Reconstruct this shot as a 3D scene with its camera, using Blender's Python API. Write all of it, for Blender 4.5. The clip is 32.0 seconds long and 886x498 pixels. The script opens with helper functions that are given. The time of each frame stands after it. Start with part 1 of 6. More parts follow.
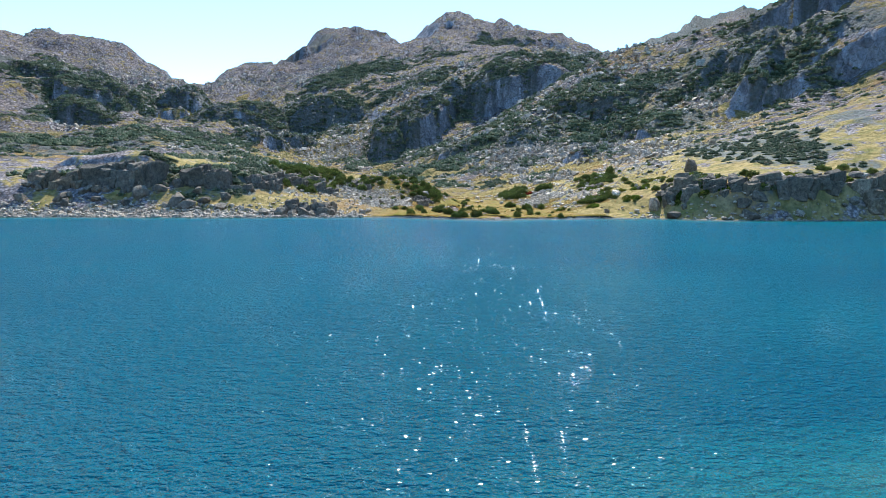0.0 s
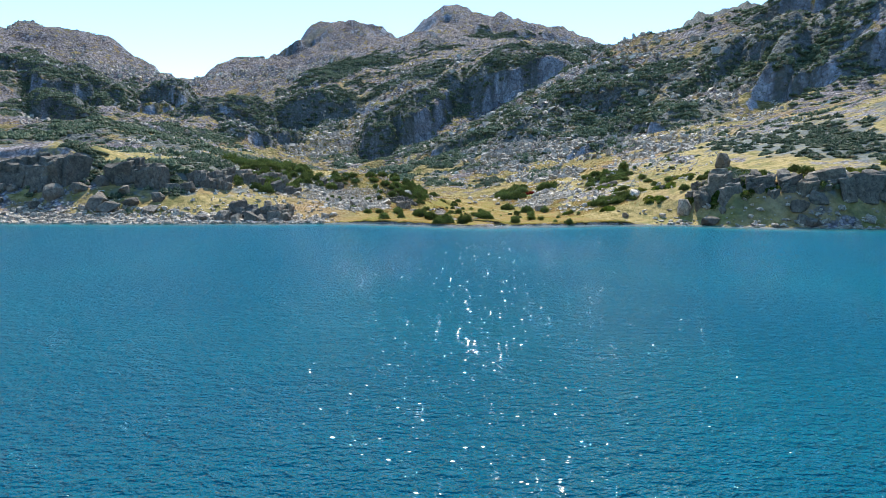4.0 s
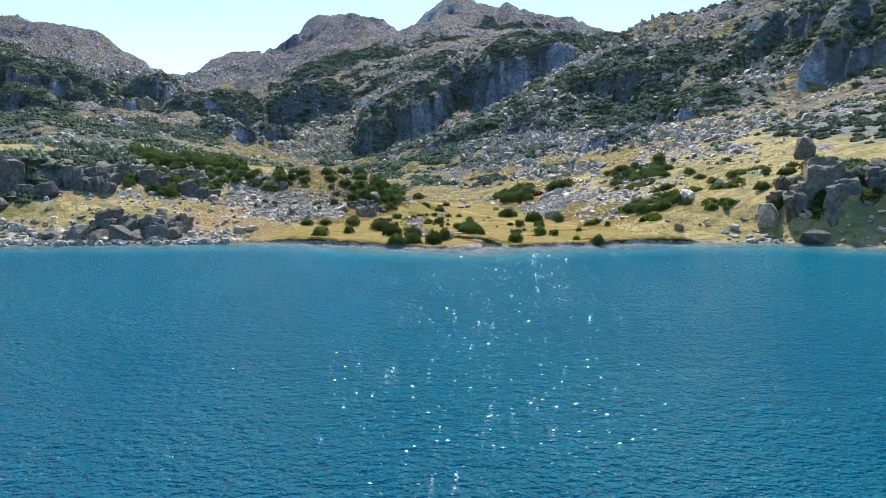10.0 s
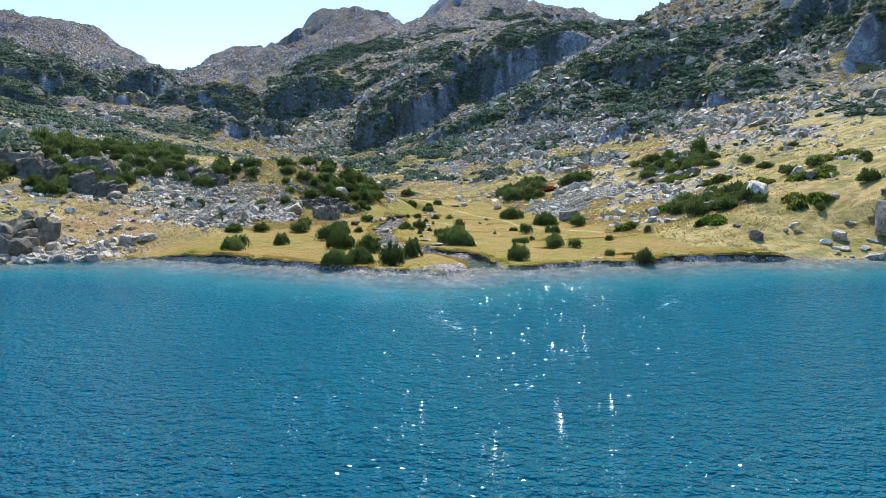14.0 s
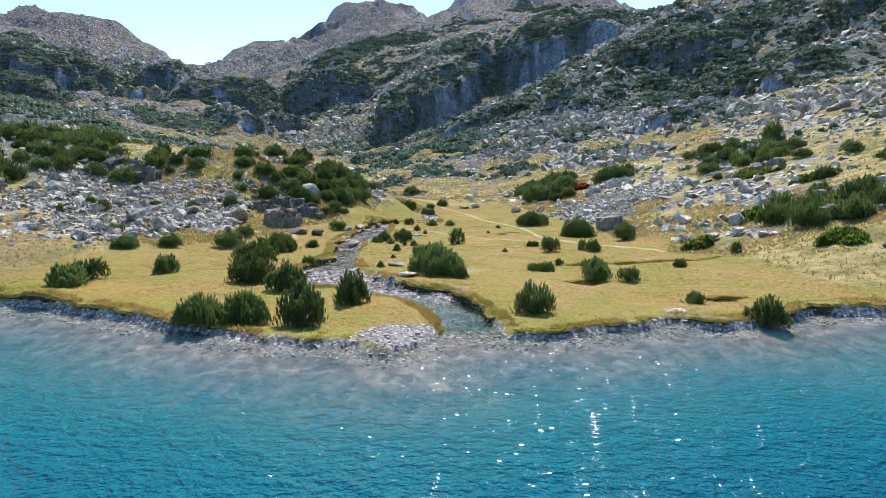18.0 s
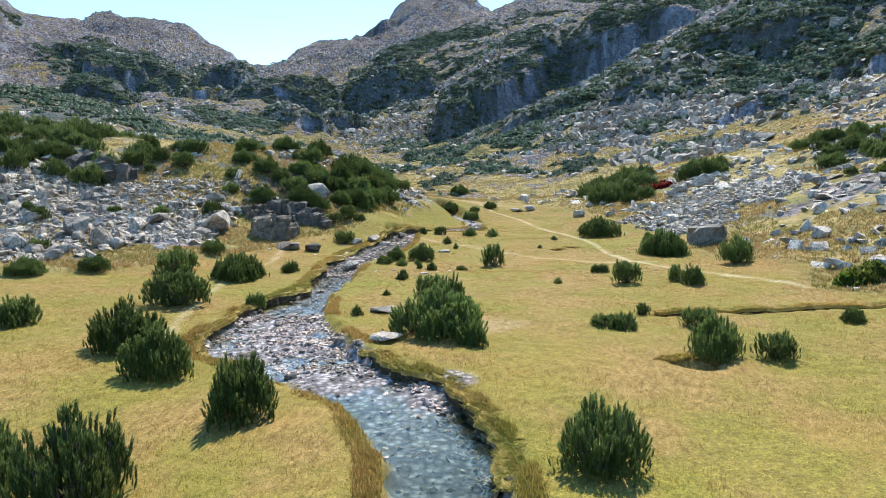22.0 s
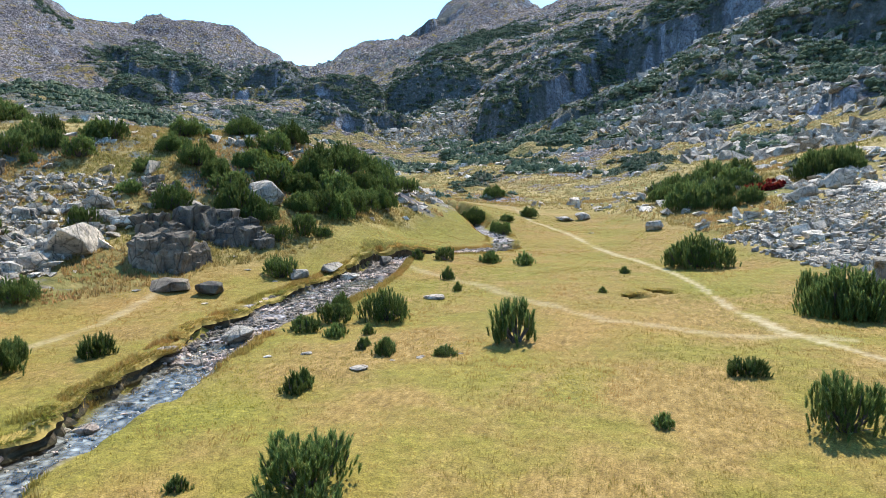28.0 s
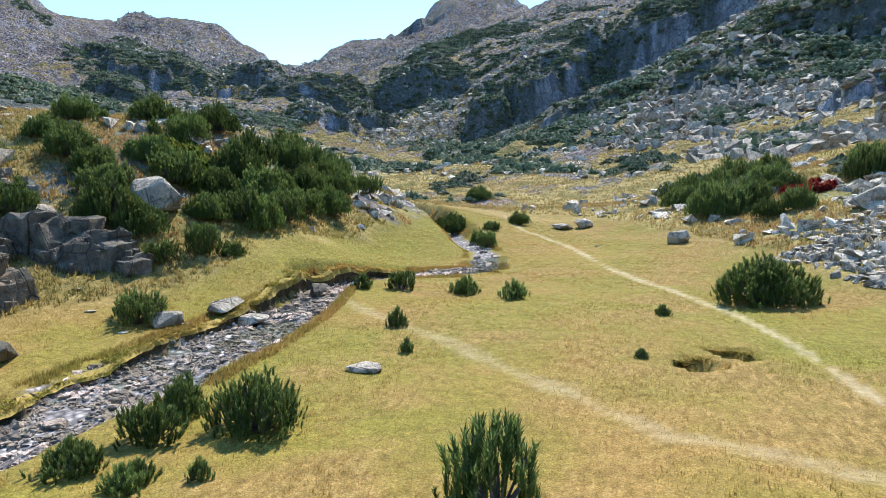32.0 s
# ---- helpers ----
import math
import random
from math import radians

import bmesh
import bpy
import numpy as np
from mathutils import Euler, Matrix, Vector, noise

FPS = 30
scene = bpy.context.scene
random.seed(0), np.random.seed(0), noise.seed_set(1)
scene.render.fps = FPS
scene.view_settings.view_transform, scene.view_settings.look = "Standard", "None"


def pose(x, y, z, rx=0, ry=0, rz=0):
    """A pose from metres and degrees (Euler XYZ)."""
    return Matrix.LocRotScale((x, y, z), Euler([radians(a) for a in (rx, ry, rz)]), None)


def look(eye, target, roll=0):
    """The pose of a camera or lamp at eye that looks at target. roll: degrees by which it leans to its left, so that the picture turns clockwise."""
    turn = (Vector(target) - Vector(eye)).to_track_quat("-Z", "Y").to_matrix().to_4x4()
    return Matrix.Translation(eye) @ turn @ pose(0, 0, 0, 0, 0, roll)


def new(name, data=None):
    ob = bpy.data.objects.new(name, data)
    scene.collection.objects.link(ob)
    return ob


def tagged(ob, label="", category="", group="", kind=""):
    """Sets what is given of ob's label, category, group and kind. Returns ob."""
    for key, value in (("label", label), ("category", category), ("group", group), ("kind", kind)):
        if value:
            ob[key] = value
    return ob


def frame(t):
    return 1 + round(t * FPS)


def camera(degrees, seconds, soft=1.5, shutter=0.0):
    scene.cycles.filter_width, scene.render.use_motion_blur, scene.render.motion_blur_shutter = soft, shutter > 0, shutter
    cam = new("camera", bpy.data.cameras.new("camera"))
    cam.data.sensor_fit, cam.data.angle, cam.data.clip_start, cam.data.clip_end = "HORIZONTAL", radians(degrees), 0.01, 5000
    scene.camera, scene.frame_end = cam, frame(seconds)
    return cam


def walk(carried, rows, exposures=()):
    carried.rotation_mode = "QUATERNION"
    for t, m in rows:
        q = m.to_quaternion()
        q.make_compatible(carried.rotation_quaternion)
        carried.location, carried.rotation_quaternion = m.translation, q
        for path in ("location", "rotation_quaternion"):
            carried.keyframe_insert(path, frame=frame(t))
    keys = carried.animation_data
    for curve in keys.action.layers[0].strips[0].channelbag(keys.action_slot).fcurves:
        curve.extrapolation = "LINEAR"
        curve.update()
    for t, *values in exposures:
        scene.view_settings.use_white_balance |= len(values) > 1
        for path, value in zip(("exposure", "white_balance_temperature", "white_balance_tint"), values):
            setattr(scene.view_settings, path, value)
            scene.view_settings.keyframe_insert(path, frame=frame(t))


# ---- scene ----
cam = camera(66.47, 32.0, soft=0.85)
# seconds, place, yaw to the left, pitch, roll
PATH = [
    (0, 0.000, -117.828, 5.664, 3.213, -5.260, 0.167),
    (1, 0.386, -111.540, 5.682, 3.235, -5.313, 0.230),
    (2, 0.768, -105.338, 5.697, 3.196, -5.355, 0.191),
    (3, 1.159, -99.291, 5.714, 3.193, -5.375, 0.260),
    (4, 1.556, -93.396, 5.727, 3.203, -5.393, 0.205),
    (5, 1.960, -87.603, 5.733, 3.218, -5.408, 0.104),
    (6, 2.370, -81.860, 5.728, 3.230, -5.422, 0.012),
    (7, 2.787, -76.117, 5.705, 3.230, -5.435, -0.027),
    (8, 3.139, -70.342, 5.694, 3.395, -5.429, -0.073),
    (9, 3.534, -64.614, 5.708, 3.647, -5.465, -0.123),
    (10, 4.054, -59.018, 5.796, 3.918, -5.489, -0.161),
    (11, 4.461, -53.387, 5.729, 4.213, -5.554, -0.223),
    (12, 4.820, -47.794, 5.550, 4.489, -5.570, -0.302),
    (13, 5.101, -42.238, 5.317, 4.697, -5.563, -0.251),
    (14, 5.355, -36.779, 5.175, 4.736, -5.657, -0.373),
    (15, 5.648, -31.513, 5.062, 4.687, -5.628, -0.343),
    (16, 5.928, -26.514, 4.981, 4.867, -5.586, -0.277),
    (17, 6.146, -21.856, 4.944, 5.590, -5.642, -0.254),
    (17.5, 6.211, -19.682, 4.949, 6.274, -5.748, -0.275),
    (18, 6.270, -17.644, 4.956, 6.993, -5.856, -0.309),
    (18.5, 6.343, -15.771, 4.948, 7.568, -5.916, -0.345),
    (19, 6.409, -14.002, 4.942, 8.071, -5.947, -0.390),
    (19.5, 6.447, -12.272, 4.953, 8.578, -5.970, -0.443),
    (20, 6.469, -10.584, 4.971, 9.164, -5.987, -0.501),
    (21, 6.509, -7.347, 4.995, 10.806, -6.012, -0.590),
    (22, 6.400, -4.320, 4.938, 12.538, -5.994, -0.702),
    (23, 6.285, -1.391, 4.799, 14.378, -5.893, -0.703),
    (24, 6.099, 1.444, 4.754, 15.902, -5.810, -0.730),
    (25, 5.800, 4.283, 4.683, 16.611, -5.784, -0.665),
    (26, 5.462, 7.100, 4.634, 16.886, -5.762, -0.601),
    (27, 5.077, 9.908, 4.596, 16.853, -5.745, -0.595),
    (28, 4.639, 12.719, 4.558, 16.641, -5.737, -0.635),
    (29, 4.139, 15.547, 4.511, 16.375, -5.740, -0.636),
    (30, 3.659, 18.255, 4.462, 16.145, -5.807, -0.571),
    (31, 3.247, 20.383, 4.401, 15.911, -5.734, -0.517),
    (32, 3.060, 21.767, 4.385, 15.681, -5.596, -0.446),
]
ROWS = []
for t, px, py, pz, yaw, pitch, roll in PATH:
    ahead = Vector((-math.sin(radians(yaw)) * math.cos(radians(pitch)), math.cos(radians(yaw)) * math.cos(radians(pitch)), math.sin(radians(pitch))))
    ROWS.append((t, look((px, py, pz), Vector((px, py, pz)) + 10 * ahead, roll)))
walk(cam, ROWS)

# ---- daylight: a high sun ahead of the camera, clear autumn sky ----
SUN_HIGH, SUN_LEFT = 52.0, -1.0
world = bpy.data.worlds.new("sky")
scene.world = world
world.use_nodes = True
wn = world.node_tree
sky = wn.nodes.new("ShaderNodeTexSky")
sky.sky_type, sky.sun_disc = "NISHITA", False
sky.sun_elevation, sky.sun_rotation = radians(SUN_HIGH), radians(-SUN_LEFT)
sky.altitude, sky.air_density, sky.dust_density, sky.ozone_density = 2200, 1.0, 0.1, 4.0
clear = wn.nodes.new("ShaderNodeMix")
clear.data_type, clear.blend_type = "RGBA", "MULTIPLY"
clear.inputs[0].default_value = 1.0
clear.inputs[7].default_value = (.72, .98, 1.0, 1)
wn.links.new(sky.outputs[0], clear.inputs[6])
wn.links.new(clear.outputs[2], wn.nodes["Background"].inputs[0])
wn.nodes["Background"].inputs[1].default_value = 0.15
sun = new("sun", bpy.data.lights.new("sun", "SUN"))
sun.data.energy, sun.data.angle, sun.data.color = 2.6, radians(0.53), (1.0, 0.95, 0.87)
up = math.sin(radians(SUN_HIGH)) * 100
out = math.cos(radians(SUN_HIGH)) * 100
sun.matrix_world = look((-math.sin(radians(SUN_LEFT)) * out, math.cos(radians(SUN_LEFT)) * out, up), (0, 0, 0))
scene.view_settings.exposure = 1.63

# ---- materials ----
class Mat:
    """A small builder of node materials on a Principled base."""

    def __init__(self, name, rough=.8, spec=.3):
        self.mat = bpy.data.materials.new(name)
        self.mat.use_nodes = True
        self.t = self.mat.node_tree
        self.b = self.t.nodes["Principled BSDF"]
        self.b.inputs["Roughness"].default_value = rough
        self.b.inputs["Specular IOR Level"].default_value = spec
        self.pos = self.t.nodes.new("ShaderNodeNewGeometry").outputs["Position"]

    def link(self, a, b):
        self.t.links.new(a, b)

    def node(self, kind, **put):
        n = self.t.nodes.new(kind)
        for k, v in put.items():
            sock = n.inputs[int(k[1:])] if k[0] == "i" and k[1:].isdigit() else n.inputs[k]
            if hasattr(v, "links"):
                self.link(v, sock)
            else:
                sock.default_value = v
        return n

    def stretch(self, sx, sy, sz, src=None):
        n = self.t.nodes.new("ShaderNodeVectorMath")
        n.operation = "MULTIPLY"
        self.link(src or self.pos, n.inputs[0])
        n.inputs[1].default_value = (sx, sy, sz)
        return n.outputs[0]

    def noise(self, scale, detail=4, src=None, rough=.55):
        n = self.node("ShaderNodeTexNoise", Scale=scale, Detail=detail, Roughness=rough)
        self.link(src or self.pos, n.inputs["Vector"])
        return n.outputs["Fac"]

    def cells(self, scale, src=None, feature="F1"):
        n = self.node("ShaderNodeTexVoronoi", Scale=scale)
        n.feature = feature
        self.link(src or self.pos, n.inputs["Vector"])
        return n

    def ramp(self, v, *stops):
        n = self.t.nodes.new("ShaderNodeValToRGB")
        e = n.color_ramp.elements
        while len(e) < len(stops):
            e.new(.5)
        for k, (at, c) in zip(e, stops):
            k.position = at
            k.color = (*c, 1) if isinstance(c, tuple) else (c, c, c, 1)
        self.link(v, n.inputs[0])
        return n.outputs[0]

    def mix(self, fac, a, b, kind="MIX"):
        n = self.t.nodes.new("ShaderNodeMix")
        n.data_type, n.blend_type = "RGBA", kind
        for sock, v in ((n.inputs[0], fac), (n.inputs[6], a), (n.inputs[7], b)):
            if hasattr(v, "links"):
                self.link(v, sock)
            else:
                sock.default_value = (*v, 1) if isinstance(v, tuple) else v
        return n.outputs[2]

    def math(self, op, a, b=0.0, clamp=False):
        n = self.t.nodes.new("ShaderNodeMath")
        n.operation, n.use_clamp = op, clamp
        for sock, v in ((n.inputs[0], a), (n.inputs[1], b)):
            if hasattr(v, "links"):
                self.link(v, sock)
            else:
                sock.default_value = v
        return n.outputs[0]

    def attr(self, name):
        n = self.t.nodes.new("ShaderNodeAttribute")
        n.attribute_name = name
        return n.outputs["Fac"]

    def random(self):
        return self.t.nodes.new("ShaderNodeObjectInfo").outputs["Random"]

    def island(self):
        return self.t.nodes.new("ShaderNodeNewGeometry").outputs["Random Per Island"]

    def color(self, c):
        if hasattr(c, "links"):
            self.link(c, self.b.inputs["Base Color"])
        else:
            self.b.inputs["Base Color"].default_value = (*c, 1)
        return self

    def bump(self, h, strength=.5, distance=.05):
        n = self.node("ShaderNodeBump", Strength=strength, Distance=distance)
        self.link(h, n.inputs["Height"])
        self.link(n.outputs[0], self.b.inputs["Normal"])
        return self


def ground_material():
    m = Mat("ground", .92, .15)
    big, fine, tiny = m.noise(.09, 4), m.noise(5, 4), m.noise(38, 3)
    blades = m.noise(9, 3, m.stretch(1, .35, 1))
    # dry golden turf with olive patches
    gold = m.ramp(blades, (.25, (.145, .092, .024)), (.5, (.245, .157, .044)), (.75, (.34, .226, .078)))
    gold = m.mix(m.ramp(m.noise(.3, 6, rough=.62), (.42, 0.0), (.58, .95)), gold, m.ramp(fine, (.3, (.145, .122, .018)), (.7, (.245, .20, .036))))
    gold = m.mix(m.ramp(big, (.5, 0.0), (.7, .6)), gold, m.ramp(fine, (.3, (.235, .128, .03)), (.7, (.36, .21, .06))))
    lush = m.ramp(m.noise(7, 4), (.3, (.085, .088, .012)), (.55, (.19, .175, .022)), (.75, (.29, .245, .04)))
    turf = m.mix(m.attr("green"), gold, lush)
    turf = m.mix(1.0, turf, m.math("MULTIPLY", m.ramp(tiny, (.32, .62), (.68, 1.34)), m.ramp(m.noise(14, 5, rough=.7), (.32, .72), (.68, 1.26))), "MULTIPLY")
    # trodden paths: pale dry soil
    turf = m.mix(m.math("MULTIPLY", m.attr("worn"), m.ramp(m.noise(3, 4), (.3, .45), (.6, 1.0))), turf, m.ramp(fine, (.3, (.34, .26, .14)), (.7, (.52, .43, .26))))
    # slopes: thin autumn grass between stones
    thin = m.ramp(m.noise(.8, 6, rough=.68), (.3, (.10, .085, .026)), (.42, (.21, .165, .05)), (.55, (.36, .265, .095)), (.72, (.46, .34, .155)))
    thin = m.mix(m.ramp(m.noise(.22, 5), (.5, 0.0), (.62, .7)), thin, m.ramp(m.noise(2.2, 4), (.3, (.07, .085, .02)), (.7, (.19, .185, .045))))
    thin = m.mix(m.ramp(m.noise(.035, 4), (.54, 0.0), (.66, .5)), thin, (.27, .135, .075))
    near_cell, mid_cell, big_cell = m.cells(1.9), m.cells(.62), m.cells(.2, m.stretch(1, 1, .7))
    # stone cells darken towards their edges, painting shade into the gaps
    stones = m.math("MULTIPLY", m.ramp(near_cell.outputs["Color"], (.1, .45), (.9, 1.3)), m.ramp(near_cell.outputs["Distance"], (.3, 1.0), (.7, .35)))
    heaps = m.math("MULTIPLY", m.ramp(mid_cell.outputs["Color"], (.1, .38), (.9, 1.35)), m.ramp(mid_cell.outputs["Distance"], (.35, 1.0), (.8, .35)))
    grey = m.ramp(m.noise(.3, 6), (.3, (.26, .245, .25)), (.7, (.46, .43, .43)))
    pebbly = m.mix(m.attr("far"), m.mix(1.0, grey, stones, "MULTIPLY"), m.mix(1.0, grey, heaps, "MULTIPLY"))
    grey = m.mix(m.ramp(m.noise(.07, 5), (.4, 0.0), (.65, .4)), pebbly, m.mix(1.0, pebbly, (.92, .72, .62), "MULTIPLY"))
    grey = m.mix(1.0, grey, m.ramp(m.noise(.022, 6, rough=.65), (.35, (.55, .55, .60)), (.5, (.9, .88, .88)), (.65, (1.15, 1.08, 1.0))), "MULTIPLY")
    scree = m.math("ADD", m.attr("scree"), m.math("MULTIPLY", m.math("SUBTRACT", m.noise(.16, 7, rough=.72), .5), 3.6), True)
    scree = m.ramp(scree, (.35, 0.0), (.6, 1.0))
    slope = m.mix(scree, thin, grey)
    # bedrock: blocks parted by dark cracks
    edge_a, edge_b = m.cells(.2, m.stretch(1, 1, .7), "DISTANCE_TO_EDGE"), m.cells(.75, m.stretch(1, 1, .8), "DISTANCE_TO_EDGE")
    cracks = m.math("MULTIPLY", m.ramp(edge_a.outputs["Distance"], (.0, .72), (.05, 1.0)), m.ramp(edge_b.outputs["Distance"], (.0, .7), (.06, 1.0)))
    tone = m.math("MULTIPLY", m.ramp(big_cell.outputs["Color"], (.1, .62), (.9, 1.2)), cracks)
    # lightened blue-grey: distance haze is painted into the far rock's colour
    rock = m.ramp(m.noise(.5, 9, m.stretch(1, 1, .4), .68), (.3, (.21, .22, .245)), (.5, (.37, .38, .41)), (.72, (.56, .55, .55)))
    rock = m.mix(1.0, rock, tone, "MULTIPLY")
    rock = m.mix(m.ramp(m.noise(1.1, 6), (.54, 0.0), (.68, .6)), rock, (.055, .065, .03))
    geo = m.t.nodes.new("ShaderNodeNewGeometry")
    sep = m.t.nodes.new("ShaderNodeSeparateXYZ")
    m.link(geo.outputs["Normal"], sep.inputs[0])
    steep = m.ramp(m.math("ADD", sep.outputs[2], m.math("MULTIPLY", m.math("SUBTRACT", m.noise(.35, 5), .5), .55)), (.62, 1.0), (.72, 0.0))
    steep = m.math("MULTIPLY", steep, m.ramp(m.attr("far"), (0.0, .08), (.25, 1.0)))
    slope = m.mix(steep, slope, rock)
    # undergrowth of the scrub, its colour greyed and lifted to imitate haze
    hazed_growth = m.ramp(m.noise(1.0, 7, rough=.7), (.3, (.08, .09, .08)), (.55, (.14, .155, .135)), (.75, (.23, .23, .185)))
    slope = m.mix(m.math("MULTIPLY", m.attr("scrub"), m.ramp(m.noise(.5, 4), (.32, .35), (.5, .95))), slope, hazed_growth)
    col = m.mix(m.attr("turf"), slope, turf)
    # banks: dark bare peat where the turf breaks off
    brk = m.ramp(sep.outputs[2], (.55, 1.0), (.8, 0.0))
    col = m.mix(m.math("MULTIPLY", m.math("MULTIPLY", brk, m.attr("turf")), .18), col, (.06, .046, .02))
    peb = m.cells(6.5)
    # pebble cells are darkened at their edges in the same way
    pebbles = m.mix(1.0, m.ramp(peb.outputs["Color"], (.1, (.20, .17, .16)), (.5, (.36, .32, .30)), (.9, (.58, .53, .50))), m.ramp(peb.outputs["Distance"], (.2, 1.0), (.6, .35)), "MULTIPLY")
    col = m.mix(m.attr("gravel"), col, pebbles)
    under = m.mix(1.0, m.ramp(m.noise(1.6, 8, rough=.7), (.32, (.10, .062, .06)), (.5, (.22, .145, .14)), (.68, (.38, .27, .25))), m.ramp(m.cells(3.2).outputs["Color"], (.1, .6), (.9, 1.3)), "MULTIPLY")
    col = m.mix(m.attr("wet"), col, under)
    col = m.mix(m.attr("silt"), col, m.ramp(m.noise(.25, 5), (.35, (.09, .13, .09)), (.65, (.24, .29, .19))))
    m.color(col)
    lumps = m.math("ADD", m.math("MULTIPLY", stones, .5), m.math("ADD", m.math("MULTIPLY", fine, .35), m.math("MULTIPLY", tiny, .15)))
    rocky = m.noise(.8, 8, m.stretch(1, 1, .5), .7)
    relief = m.math("ADD", m.math("MULTIPLY", lumps, .25), m.math("MULTIPLY", m.math("MULTIPLY", rocky, 1.6), m.math("SUBTRACT", 1.0, m.attr("turf"))))
    m.bump(relief, .85, .35)
    crag = m.math("ADD", m.noise(.16, 10, m.stretch(1, 1, .6), .7), m.math("MULTIPLY", m.math("MULTIPLY", cracks, heaps), .22))
    loose = m.math("MULTIPLY", m.math("SUBTRACT", m.ramp(mid_cell.outputs["Color"], (.1, 0.0), (.9, .5)), mid_cell.outputs["Distance"]), m.math("MULTIPLY", scree, .3))
    crag = m.math("ADD", crag, loose)
    big_bump = m.node("ShaderNodeBump", Strength=1.0, Distance=6.0)
    m.link(m.math("MULTIPLY", crag, m.attr("far")), big_bump.inputs["Height"])
    m.link(big_bump.outputs[0], m.b.inputs["Normal"].links[0].from_node.inputs["Normal"])
    return m.mat


def water_material(name, teal, deep, clear, ripple, wave, ior=1.33):
    """Fresnel gloss over a body of water that hides its bed as it deepens."""
    m = Mat(name)
    nodes = m.t.nodes
    depth = m.attr("depth")
    hide = m.math("SUBTRACT", 1.0, m.math("POWER", 2.718, m.math("MULTIPLY", depth, -clear)))
    body = nodes.new("ShaderNodeBsdfDiffuse")
    tint = m.mix(m.ramp(m.math("MULTIPLY", depth, .1), (.03, 0.0), (.55, 1.0)), teal, deep)
    tint = m.mix(m.ramp(m.noise(.05, 3), (.4, 0.0), (.75, .22)), tint, teal)
    m.link(tint, body.inputs[0])
    see = nodes.new("ShaderNodeBsdfTransparent")
    see.inputs[0].default_value = (.80, .93, .92, 1)
    under = nodes.new("ShaderNodeMixShader")
    m.link(hide, under.inputs[0])
    m.link(see.outputs[0], under.inputs[1])
    m.link(body.outputs[0], under.inputs[2])
    gloss = nodes.new("ShaderNodeBsdfGlossy")
    gloss.inputs["Roughness"].default_value = .06
    swell = m.math("ADD", m.math("MULTIPLY", m.noise(.8 * wave, 2, m.stretch(.7, 1, 1)), .6), m.math("ADD", m.math("MULTIPLY", m.noise(2.1 * wave, 2, m.stretch(.8, 1, 1)), .5), m.math("MULTIPLY", m.noise(4.3 * wave, 2), .2)))
    bump = m.node("ShaderNodeBump", Strength=ripple, Distance=(.75 if wave > 2.6 else 1.5) / wave)
    m.link(swell, bump.inputs["Height"])
    m.link(bump.outputs[0], gloss.inputs["Normal"])
    m.link(bump.outputs[0], body.inputs["Normal"])
    fres = m.node("ShaderNodeFresnel", IOR=ior)
    m.link(bump.outputs[0], fres.inputs["Normal"])
    top = nodes.new("ShaderNodeMixShader")
    m.link(fres.outputs[0], top.inputs[0])
    m.link(under.outputs[0], top.inputs[1])
    m.link(gloss.outputs[0], top.inputs[2])
    m.link(top.outputs[0], nodes["Material Output"].inputs["Surface"])
    return m.mat


def rock_material(name="rock", tone=1.0, hue=(1.0, 1.0, 1.0)):
    m = Mat(name, .88, .25)
    body = m.ramp(m.noise(2.2, 7, rough=.62), (.3, (.17 * tone, .165 * tone, .16 * tone)), (.5, (.33 * tone, .305 * tone, .275 * tone)), (.72, (.47 * tone, .44 * tone, .395 * tone)))
    own = m.ramp(m.island(), (0.0, .70), (1.0, 1.12))
    each = m.ramp(m.random(), (0.0, .78), (1.0, 1.15))
    col = m.mix(1.0, m.mix(1.0, body, own, "MULTIPLY"), each, "MULTIPLY")
    col = m.mix(1.0, col, tuple(h * k for h, k in zip(hue, (1.10, 1.0, .85))), "MULTIPLY")
    col = m.mix(1.0, col, m.ramp(m.noise(.9, 6, rough=.7), (.3, .6), (.6, 1.1)), "MULTIPLY")
    crack = m.ramp(m.cells(1.3, m.stretch(1, 1, .55), "DISTANCE_TO_EDGE").outputs["Distance"], (.0, .5), (.03, 1.0))
    split = m.ramp(m.cells(3.4, m.stretch(1, 1, .45), "DISTANCE_TO_EDGE").outputs["Distance"], (.0, .78), (.04, 1.0))
    joints = m.math("MULTIPLY", crack, split)
    col = m.mix(1.0, col, joints, "MULTIPLY")
    lichen = m.ramp(m.noise(6, 5), (.56, 0.0), (.66, .75))
    col = m.mix(lichen, col, m.ramp(m.noise(1.1, 2), (.4, (.06, .062, .055)), (.62, (.24, .235, .13))))
    m.color(col)
    m.bump(m.math("ADD", m.math("MULTIPLY", joints, .45), m.math("ADD", m.noise(3, 8, rough=.68), m.math("MULTIPLY", m.noise(22, 4), .3))), 1.0, .2)
    return m.mat


